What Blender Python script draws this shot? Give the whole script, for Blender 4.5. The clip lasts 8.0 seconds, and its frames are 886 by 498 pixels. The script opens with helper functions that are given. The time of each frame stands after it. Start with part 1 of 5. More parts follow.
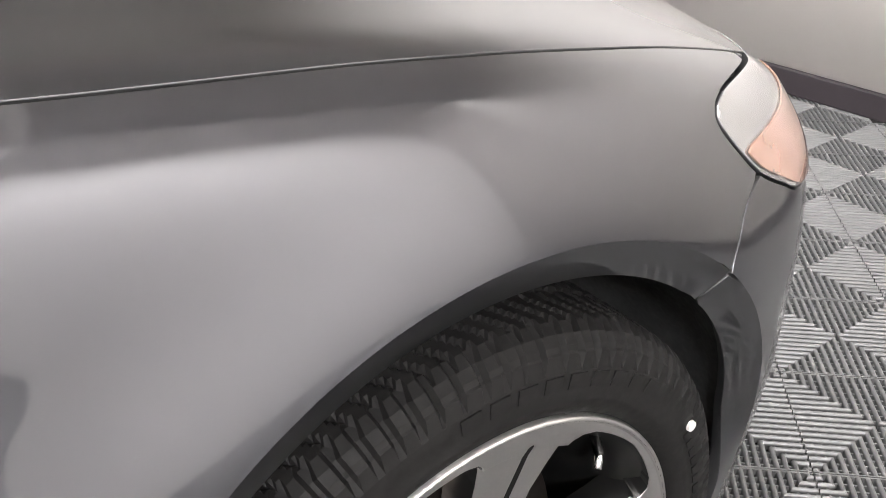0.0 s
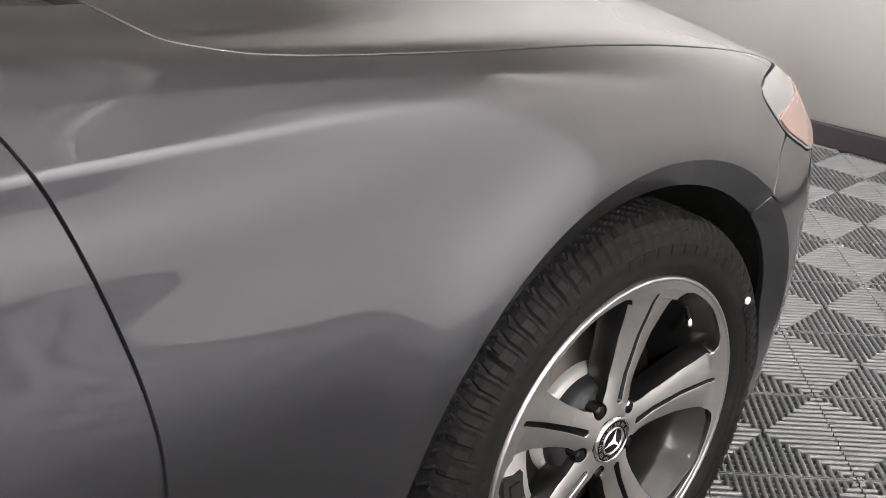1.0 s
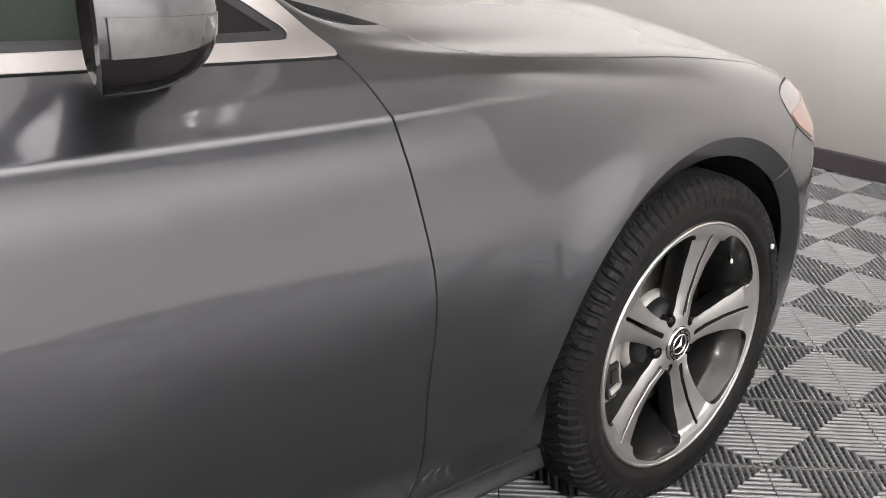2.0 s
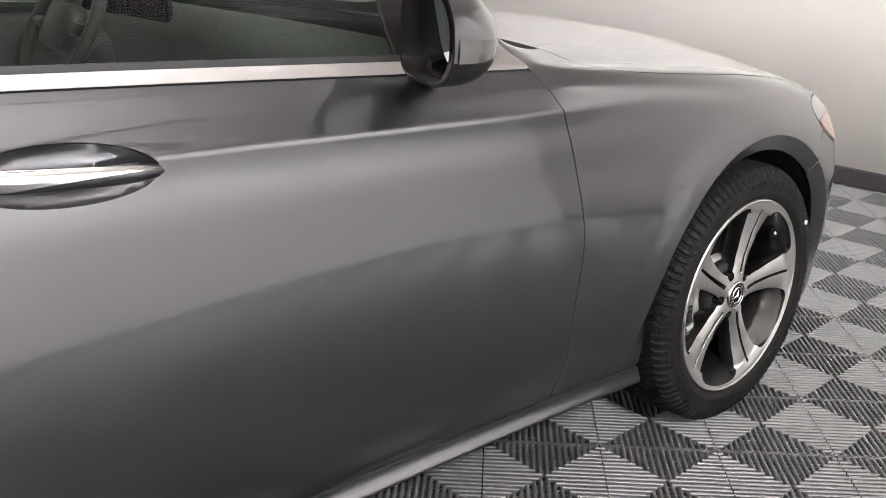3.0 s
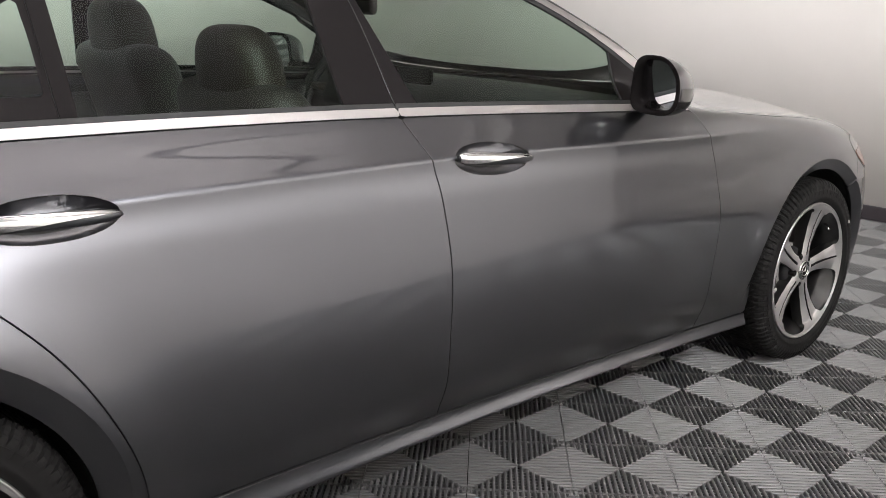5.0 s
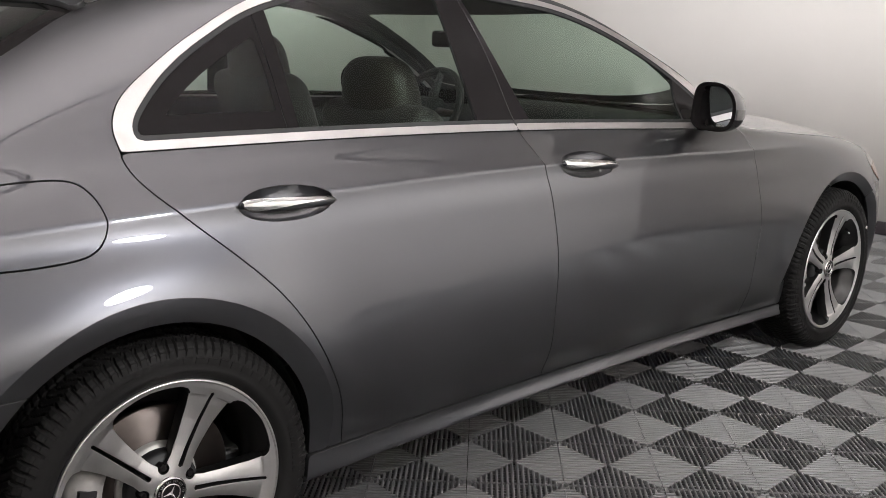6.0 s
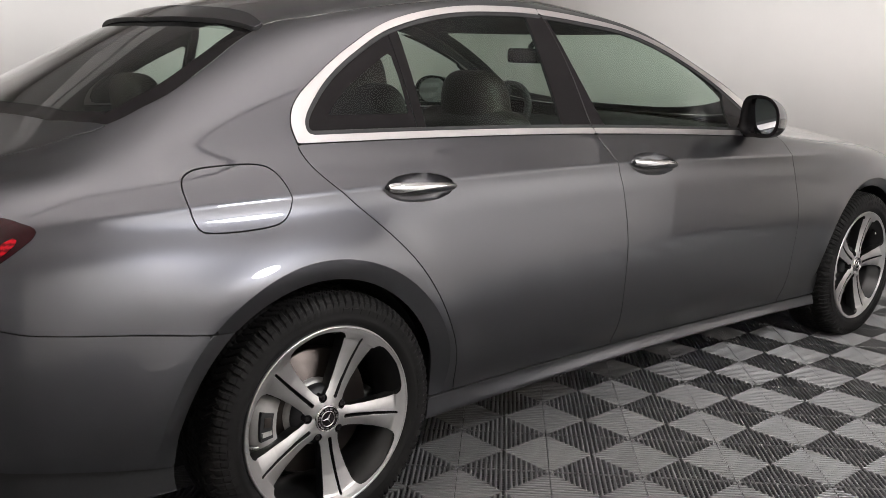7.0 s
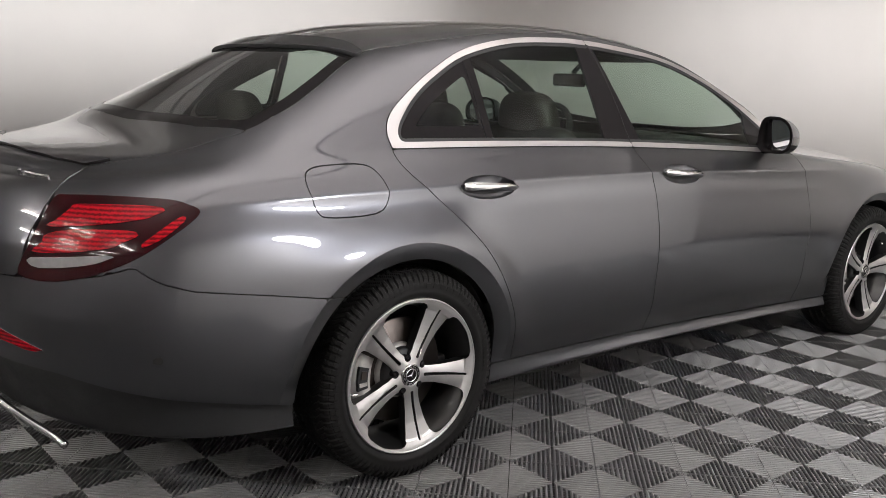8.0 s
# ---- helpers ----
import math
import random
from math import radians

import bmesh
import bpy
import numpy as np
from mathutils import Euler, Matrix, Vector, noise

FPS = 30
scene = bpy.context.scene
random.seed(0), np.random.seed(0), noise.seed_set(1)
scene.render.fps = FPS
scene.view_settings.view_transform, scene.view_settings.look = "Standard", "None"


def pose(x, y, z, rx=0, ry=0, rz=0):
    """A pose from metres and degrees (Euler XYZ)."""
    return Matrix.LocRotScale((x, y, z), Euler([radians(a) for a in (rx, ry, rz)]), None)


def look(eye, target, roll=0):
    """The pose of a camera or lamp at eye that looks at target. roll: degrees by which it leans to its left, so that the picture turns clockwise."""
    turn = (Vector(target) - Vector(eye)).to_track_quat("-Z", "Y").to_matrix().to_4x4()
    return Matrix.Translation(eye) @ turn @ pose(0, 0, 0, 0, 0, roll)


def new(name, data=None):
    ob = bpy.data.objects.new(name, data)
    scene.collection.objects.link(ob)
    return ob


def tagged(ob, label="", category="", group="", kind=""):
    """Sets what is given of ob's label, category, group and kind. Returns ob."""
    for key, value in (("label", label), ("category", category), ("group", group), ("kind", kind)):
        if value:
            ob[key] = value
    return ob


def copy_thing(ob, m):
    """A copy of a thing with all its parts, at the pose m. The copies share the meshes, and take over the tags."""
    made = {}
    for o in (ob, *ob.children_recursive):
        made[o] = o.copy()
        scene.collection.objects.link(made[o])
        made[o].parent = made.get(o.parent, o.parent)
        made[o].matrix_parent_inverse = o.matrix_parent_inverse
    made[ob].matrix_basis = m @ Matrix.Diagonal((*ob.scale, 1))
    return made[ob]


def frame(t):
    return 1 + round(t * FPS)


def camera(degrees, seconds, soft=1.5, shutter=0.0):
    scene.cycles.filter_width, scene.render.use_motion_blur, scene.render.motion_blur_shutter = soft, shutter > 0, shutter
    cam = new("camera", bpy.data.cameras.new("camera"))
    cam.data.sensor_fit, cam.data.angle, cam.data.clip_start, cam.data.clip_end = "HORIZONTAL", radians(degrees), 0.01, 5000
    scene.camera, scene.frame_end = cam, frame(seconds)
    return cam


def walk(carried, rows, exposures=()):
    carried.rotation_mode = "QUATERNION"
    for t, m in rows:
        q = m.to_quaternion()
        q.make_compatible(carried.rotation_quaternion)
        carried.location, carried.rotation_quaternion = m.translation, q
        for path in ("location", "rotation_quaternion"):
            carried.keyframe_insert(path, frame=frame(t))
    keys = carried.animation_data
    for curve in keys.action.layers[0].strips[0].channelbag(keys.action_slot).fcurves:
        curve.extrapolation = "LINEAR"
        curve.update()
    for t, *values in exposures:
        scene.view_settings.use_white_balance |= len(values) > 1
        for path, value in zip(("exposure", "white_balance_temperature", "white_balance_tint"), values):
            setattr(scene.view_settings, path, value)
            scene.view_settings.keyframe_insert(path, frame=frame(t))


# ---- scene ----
# The car stands with its rear axle at x = 0, its front axle at x = 2.939 and its nose towards +x; its right side faces -y.
cam = camera(51.55, 8.0, soft=0.75)
PATH = [
    (0, (2.569, -1.302, 1.06), (3.646, 0.083, 0.1), 0.03),
    (0.5, (2.33, -1.401, 1.084), (3.461, -0.015, 0.19), 0.13),
    (1, (2.075, -1.522, 1.108), (3.247, -0.133, 0.274), 0.57),
    (1.5, (1.827, -1.649, 1.124), (3.025, -0.255, 0.336), 0.63),
    (2, (1.553, -1.757, 1.15), (2.779, -0.358, 0.414), 0.58),
    (2.2, (1.429, -1.803, 1.173), (2.654, -0.4, 0.444), 0.91),
    (3.3, (0.805, -2.032, 1.211), (2.068, -0.622, 0.568), 0.89),
    (3.5, (0.69, -2.065, 1.22), (1.964, -0.657, 0.593), 0.97),
    (4, (0.387, -2.152, 1.241), (1.677, -0.746, 0.641), 0.96),
    (4.5, (0.104, -2.261, 1.247), (1.398, -0.843, 0.686), 0.91),
    (4.7, (0.0, -2.313, 1.254), (1.286, -0.883, 0.706), 0.81),
    (5.8, (-0.63, -2.468, 1.27), (0.685, -1.035, 0.804), 0.66),
    (6, (-0.738, -2.529, 1.276), (0.57, -1.088, 0.812), 0.80),
    (6.5, (-0.991, -2.638, 1.278), (0.309, -1.187, 0.829), 0.93),
    (7, (-1.224, -2.728, 1.279), (0.059, -1.256, 0.846), 1.32),
    (7.5, (-1.452, -2.91, 1.269), (-0.193, -1.409, 0.866), 1.65),
    (8, (-1.668, -3.037, 1.277), (-0.417, -1.526, 0.892), 1.99),
]
walk(cam, [(t, look(eye, target, roll)) for t, eye, target, roll in PATH], exposures=((0, 1.16), (0.5, 0.86), (1, 0.84), (2, 0.86), (3.5, 0.7), (4.5, 0.42), (6.5, 0.0), (8, 0.02)))

# ---------------------------------------------------------------- light
world = bpy.data.worlds.new("world")
scene.world = world
world.use_nodes = True
world.node_tree.nodes["Background"].inputs[0].default_value = (1.0, 0.95, 0.9, 1)
world.node_tree.nodes["Background"].inputs[1].default_value = 0.02
CEILING = 3.15


# ---------------------------------------------------------------- materials
def mat(name, colour, rough=0.5, metal=0.0, coat=0.0, emit=0.0, spec=0.5, grain=0.0, scale=40.0, bump=0.0):
    m = bpy.data.materials.new(name)
    m.use_nodes = True
    nt = m.node_tree
    b = nt.nodes["Principled BSDF"]
    b.inputs["Base Color"].default_value = (*colour, 1)
    b.inputs["Roughness"].default_value = rough
    b.inputs["Metallic"].default_value = metal
    b.inputs["Coat Weight"].default_value = coat
    b.inputs["Coat Roughness"].default_value = 0.015
    b.inputs["Coat IOR"].default_value = 1.66
    b.inputs["Specular IOR Level"].default_value = spec
    if emit:
        b.inputs["Emission Color"].default_value = (*colour, 1)
        b.inputs["Emission Strength"].default_value = emit
    if grain or bump:
        tc = nt.nodes.new("ShaderNodeTexCoord")
        n1 = nt.nodes.new("ShaderNodeTexNoise")
        n1.inputs["Scale"].default_value = scale
        n1.inputs["Detail"].default_value = 6
        n2 = nt.nodes.new("ShaderNodeTexNoise")
        n2.inputs["Scale"].default_value = scale / 13
        n2.inputs["Detail"].default_value = 3
        nt.links.new(tc.outputs["Object"], n1.inputs["Vector"])
        nt.links.new(tc.outputs["Object"], n2.inputs["Vector"])
        add = nt.nodes.new("ShaderNodeMath")
        add.operation = "ADD"
        nt.links.new(n1.outputs["Fac"], add.inputs[0])
        nt.links.new(n2.outputs["Fac"], add.inputs[1])
        if grain:
            ramp = nt.nodes.new("ShaderNodeMapRange")
            ramp.inputs["From Min"].default_value, ramp.inputs["From Max"].default_value = 0.6, 1.4
            ramp.inputs["To Min"].default_value, ramp.inputs["To Max"].default_value = 1 - grain, 1 + grain
            nt.links.new(add.outputs[0], ramp.inputs["Value"])
            mul = nt.nodes.new("ShaderNodeVectorMath")
            mul.operation = "SCALE"
            mul.inputs[0].default_value = colour
            nt.links.new(ramp.outputs["Result"], mul.inputs["Scale"])
            nt.links.new(mul.outputs["Vector"], b.inputs["Base Color"])
            rr = nt.nodes.new("ShaderNodeMath")
            rr.operation = "MULTIPLY"
            rr.inputs[1].default_value = rough
            nt.links.new(ramp.outputs["Result"], rr.inputs[0])
            nt.links.new(rr.outputs[0], b.inputs["Roughness"])
        if bump:
            bp = nt.nodes.new("ShaderNodeBump")
            bp.inputs["Strength"].default_value = bump
            bp.inputs["Distance"].default_value = 0.002
            nt.links.new(n1.outputs["Fac"], bp.inputs["Height"])
            nt.links.new(bp.outputs["Normal"], b.inputs["Normal"])
    return m


def glass(name, tint, gloss=1.0):
    """A thin pane: tinted see-through with a Fresnel mirror on top."""
    m = bpy.data.materials.new(name)
    m.use_nodes = True
    nt = m.node_tree
    nt.nodes.remove(nt.nodes["Principled BSDF"])
    out = nt.nodes["Material Output"]
    tr = nt.nodes.new("ShaderNodeBsdfTransparent")
    tr.inputs[0].default_value = (*tint, 1)
    gl = nt.nodes.new("ShaderNodeBsdfGlossy")
    gl.inputs["Roughness"].default_value = 0.01
    fr = nt.nodes.new("ShaderNodeLayerWeight")
    fr.inputs["Blend"].default_value = 0.5
    power = nt.nodes.new("ShaderNodeMath")
    power.operation = "POWER"
    power.inputs[1].default_value = 5.0
    mul = nt.nodes.new("ShaderNodeMath")
    mul.operation = "MULTIPLY_ADD"
    mul.inputs[1].default_value = 0.92 * gloss
    mul.inputs[2].default_value = 0.06 * gloss
    mix = nt.nodes.new("ShaderNodeMixShader")
    nt.links.new(fr.outputs["Facing"], power.inputs[0])
    nt.links.new(power.outputs[0], mul.inputs[0])
    nt.links.new(mul.outputs[0], mix.inputs[0])
    nt.links.new(tr.outputs[0], mix.inputs[1])
    nt.links.new(gl.outputs[0], mix.inputs[2])
    nt.links.new(mix.outputs[0], out.inputs["Surface"])
    return m


PAINT = mat("grey_metallic_paint", (0.076, 0.0765, 0.085), 0.34, 0.95, 1.0)
EDGE = mat("panel_edge", (0.01, 0.01, 0.011), 0.6)
CHROME = mat("satin_aluminium_trim", (0.58, 0.557, 0.55), 0.4, 1.0, grain=0.04, scale=200)
BRIGHT = mat("bright_chrome", (0.7, 0.69, 0.69), 0.09, 1.0)
BLACK_GLOSS = mat("gloss_black_trim", (0.014, 0.0125, 0.013), 0.12, spec=0.07)
ROOF = mat("black_roof_glass", (0.04, 0.04, 0.042), 0.08, coat=1.0)
BLACK = mat("black_plastic", (0.014, 0.014, 0.015), 0.55, grain=0.25, scale=160, bump=0.15)
LINER = mat("felt_wheel_liner", (0.006, 0.006, 0.006), 0.9, grain=0.3, scale=120, bump=0.3)
RUBBER = mat("tyre_rubber", (0.0095, 0.009, 0.0088), 0.6, spec=0.14, grain=0.3, scale=90, bump=0.12)
ALLOY = mat("machined_alloy", (0.62, 0.608, 0.6), 0.36, 1.0, grain=0.05, scale=300)
ALLOY_DARK = mat("dark_grey_alloy_paint", (0.05, 0.049, 0.0485), 0.3, 0.85, 0.5, grain=0.06, scale=60)
STEEL = mat("brake_steel", (0.07, 0.058, 0.052), 0.42, 0.9, grain=0.2, scale=50)
CALIPER = mat("caliper_grey", (0.42, 0.405, 0.385), 0.42, 0.25, grain=0.15, scale=60)
WINDOW = glass("green_window_glass", (0.77, 0.87, 0.8), 0.6)
REAR_WINDOW = glass("rear_window_glass", (0.8, 0.88, 0.82), 1.5)
MIRROR = mat("mirror_glass", (0.75, 0.78, 0.8), 0.02, 1.0)
LEATHER = mat("dark_brown_leather", (0.018, 0.0155, 0.013), 0.55, grain=0.15, scale=14)
DASH = mat("dark_dashboard", (0.03, 0.031, 0.031), 0.6, grain=0.2, scale=80, bump=0.15)
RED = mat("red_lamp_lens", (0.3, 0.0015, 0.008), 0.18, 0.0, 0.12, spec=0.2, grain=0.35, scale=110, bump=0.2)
# rib shading painted into the red lens as fine darker and brighter bands
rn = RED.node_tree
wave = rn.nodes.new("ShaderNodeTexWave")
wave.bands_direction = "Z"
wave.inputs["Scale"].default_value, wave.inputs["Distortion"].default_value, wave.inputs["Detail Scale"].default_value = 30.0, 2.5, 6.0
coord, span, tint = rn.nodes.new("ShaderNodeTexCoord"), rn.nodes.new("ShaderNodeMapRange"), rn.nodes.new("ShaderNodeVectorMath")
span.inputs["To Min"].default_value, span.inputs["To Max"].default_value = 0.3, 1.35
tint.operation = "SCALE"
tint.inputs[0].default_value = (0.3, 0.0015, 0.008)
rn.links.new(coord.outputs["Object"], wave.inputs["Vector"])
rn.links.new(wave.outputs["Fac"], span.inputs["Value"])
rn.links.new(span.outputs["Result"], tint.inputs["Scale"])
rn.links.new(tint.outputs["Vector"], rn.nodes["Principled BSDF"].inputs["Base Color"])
RED_DARK = mat("dark_red_lamp_lens", (0.02, 0.0006, 0.002), 0.08, 0.0, 0.15, spec=0.2)
CLEAR = mat("clear_lamp_lens", (0.34, 0.335, 0.335), 0.15, 0.5, 1.0, grain=0.2, scale=40, bump=0.04)
INDICATOR = mat("indicator_lens", (0.15, 0.147, 0.145), 0.14, 0.5, 0.6, grain=0.25, scale=70)
AMBER = mat("amber_lamp", (0.42, 0.24, 0.18), 0.25, 0.3, 1.0, grain=0.15, scale=30)
WALL = mat("warm_white_wall", (0.66, 0.627, 0.6), 0.7, grain=0.03, scale=3, bump=0.02)
DIM_BAY = mat("dim_bay_grey", (0.32, 0.31, 0.315), 0.7, grain=0.05, scale=3)
CEIL = mat("dark_ceiling_paint", (0.72, 0.7, 0.69), 0.8, grain=0.03, scale=3)
SKIRT = mat("dark_skirting", (0.03, 0.024, 0.027), 0.45, grain=0.2, scale=20)
TILE = mat("grey_ribbed_plastic", (0.102, 0.0995, 0.0995), 0.4, spec=1.0, grain=0.12, scale=30)
SUBFLOOR = mat("dark_subfloor", (0.012, 0.011, 0.011), 0.9, grain=0.3, scale=8)
LED = mat("led_tube", (1.0, 0.96, 0.92), 0.5, emit=110.0)
HEADREST = mat("brown_seat_leather", (0.024, 0.019, 0.013), 0.6, grain=0.15, scale=14)


# ---------------------------------------------------------------- mesh helpers
def mesh_object(name, verts, faces, mats, slots=None, smooth=True, parent=None, label=""):
    me = bpy.data.meshes.new(name)
    me.from_pydata([tuple(v) for v in verts], [], [tuple(f) for f in faces])
    for m in mats:
        me.materials.append(m)
    if slots is not None:
        me.polygons.foreach_set("material_index", np.array(slots, dtype=np.int32))
    me.polygons.foreach_set("use_smooth", np.full(len(me.polygons), bool(smooth)))
    me.update()
    ob = new(name, me)
    if parent is not None:
        ob.parent = parent
    if label:
        tagged(ob, label)
    return ob


def part(name, bm, material, parent=None, label="", smooth=False):
    me = bpy.data.meshes.new(name)
    bm.normal_update()
    bm.to_mesh(me)
    bm.free()
    me.materials.append(material)
    me.polygons.foreach_set("use_smooth", np.full(len(me.polygons), bool(smooth)))
    ob = new(name, me)
    if parent is not None:
        ob.parent = parent
    if label:
        tagged(ob, label)
    return ob


def box_bm(x0, x1, y0, y1, z0, z1, bevel=0.0, seg=2):
    bm = bmesh.new()
    bmesh.ops.create_cube(bm, size=1.0)
    for v in bm.verts:
        v.co = Vector((x0 + (v.co.x + 0.5) * (x1 - x0), y0 + (v.co.y + 0.5) * (y1 - y0), z0 + (v.co.z + 0.5) * (z1 - z0)))
    if bevel:
        bmesh.ops.bevel(bm, geom=bm.edges[:], offset=bevel, segments=seg, affect="EDGES", profile=0.5)
    return bm


def lathe(profile, n, axis="y", closed=False):
    """Verts and faces of a profile of (radius, along) turned about the y axis."""
    verts, faces = [], []
    k = len(profile)
    for i in range(n):
        a = 2 * math.pi * i / n
        for r, y in profile:
            verts.append((r * math.cos(a), y, r * math.sin(a)))
    for i in range(n):
        j = (i + 1) % n
        for p in range(k - 1 + closed):
            q = (p + 1) % k
            faces.append((i * k + p, i * k + q, j * k + q, j * k + p))
    return verts, faces


def tube_bm(points, radius, n=10):
    """A round bar along a line of points."""
    bm = bmesh.new()
    pts = [Vector(p) for p in points]
    rings = []
    for i, p in enumerate(pts):
        d = (pts[min(i + 1, len(pts) - 1)] - pts[max(i - 1, 0)]).normalized()
        a = d.orthogonal().normalized() if abs(d.z) > 0.95 else d.cross(Vector((0, 0, 1))).normalized()
        b = d.cross(a)
        r = radius[i] if isinstance(radius, (list, tuple)) else radius
        rings.append([bm.verts.new(p + r * (math.cos(2 * math.pi * k / n) * a + math.sin(2 * math.pi * k / n) * b)) for k in range(n)])
    for r0, r1 in zip(rings, rings[1:]):
        for k in range(n):
            bm.faces.new((r0[k], r0[(k + 1) % n], r1[(k + 1) % n], r1[k]))
    bm.faces.new(rings[0][::-1])
    bm.faces.new(rings[-1])
    bmesh.ops.recalc_face_normals(bm, faces=bm.faces[:])
    return bm


def spline(xs, ys, x):
    """A natural cubic spline through (xs, ys), straight beyond its ends."""
    xs, ys, x = np.asarray(xs, float), np.asarray(ys, float), np.asarray(x, float)
    n, h = len(xs), np.diff(xs)
    a, r = np.eye(n), np.zeros(n)
    for i in range(1, n - 1):
        a[i, i - 1:i + 2] = h[i - 1], 2 * (h[i - 1] + h[i]), h[i]
        r[i] = 6 * ((ys[i + 1] - ys[i]) / h[i] - (ys[i] - ys[i - 1]) / h[i - 1])
    m = np.linalg.solve(a, r)
    k = np.clip(np.searchsorted(xs, x) - 1, 0, n - 2)
    xc = np.clip(x, xs[0], xs[-1])
    t0, t1 = xc - xs[k], xs[k + 1] - xc
    y = (m[k] * t1 ** 3 + m[k + 1] * t0 ** 3) / (6 * h[k]) + (ys[k] / h[k] - m[k] * h[k] / 6) * t1 + (ys[k + 1] / h[k] - m[k + 1] * h[k] / 6) * t0
    s0 = (ys[1] - ys[0]) / h[0] - h[0] * (2 * m[0] + m[1]) / 6
    s1 = (ys[-1] - ys[-2]) / h[-1] + h[-1] * (2 * m[-1] + m[-2]) / 6
    return y + np.minimum(x - xs[0], 0) * s0 + np.maximum(x - xs[-1], 0) * s1


def pchip(xs, ys, x):
    """A curve through the points that never overshoots."""
    xs, ys, x = np.asarray(xs, float), np.asarray(ys, float), np.asarray(x, float)
    h, d = np.diff(xs), np.diff(ys) / np.diff(xs)
    m = np.zeros(len(xs))
    for i in range(1, len(xs) - 1):
        if d[i - 1] * d[i] > 0:
            w1, w2 = 2 * h[i] + h[i - 1], h[i] + 2 * h[i - 1]
            m[i] = (w1 + w2) / (w1 / d[i - 1] + w2 / d[i])
    m[0], m[-1] = d[0], d[-1]
    k = np.clip(np.searchsorted(xs, x) - 1, 0, len(xs) - 2)
    t = np.clip((x - xs[k]) / h[k], 0, 1)
    return (2 * t ** 3 - 3 * t ** 2 + 1) * ys[k] + (t ** 3 - 2 * t ** 2 + t) * h[k] * m[k] + (3 * t ** 2 - 2 * t ** 3) * ys[k + 1] + (t ** 3 - t ** 2) * h[k] * m[k + 1]


def smooth_closed(points, n=12):
    """A closed rounded outline through points (Catmull-Rom)."""
    out, k = [], len(points)
    for i in range(k):
        p0, p1, p2, p3 = (np.array(points[(i + j - 1) % k], float) for j in range(4))
        for s in range(n):
            t = s / n
            out.append(0.5 * (2 * p1 + (p2 - p0) * t + (2 * p0 - 5 * p1 + 4 * p2 - p3) * t * t + (3 * p1 - p0 - 3 * p2 + p3) * t ** 3))
    return np.array(out)


def smooth_open(points, n=12):
    pts = [np.array(p, float) for p in points]
    pts = [2 * pts[0] - pts[1]] + pts + [2 * pts[-1] - pts[-2]]
    out = []
    for i in range(1, len(pts) - 2):
        p0, p1, p2, p3 = pts[i - 1:i + 3]
        for s in range(n):
            t = s / n
            out.append(0.5 * (2 * p1 + (p2 - p0) * t + (2 * p0 - 5 * p1 + 4 * p2 - p3) * t * t + (3 * p1 - p0 - 3 * p2 + p3) * t ** 3))
    out.append(pts[-2])
    return np.array(out)


def inside(poly, u, v):
    """Signed distance to a closed outline: positive inside."""
    poly = np.asarray(poly, float)
    shape = u.shape
    u, v = u.ravel(), v.ravel()
    best, sign = np.full(u.size, 1e9), np.zeros(u.size, bool)
    for (ax, ay), (bx, by) in zip(poly, np.roll(poly, -1, 0)):
        dx, dy = bx - ax, by - ay
        t = np.clip(((u - ax) * dx + (v - ay) * dy) / max(dx * dx + dy * dy, 1e-12), 0, 1)
        best = np.minimum(best, (u - ax - t * dx) ** 2 + (v - ay - t * dy) ** 2)
        cross = (ay > v) != (by > v)
        sign ^= cross & (u < (bx - ax) * (v - ay) / (by - ay if by != ay else 1e-12) + ax)
    return (np.sqrt(best) * np.where(sign, 1, -1)).reshape(shape)


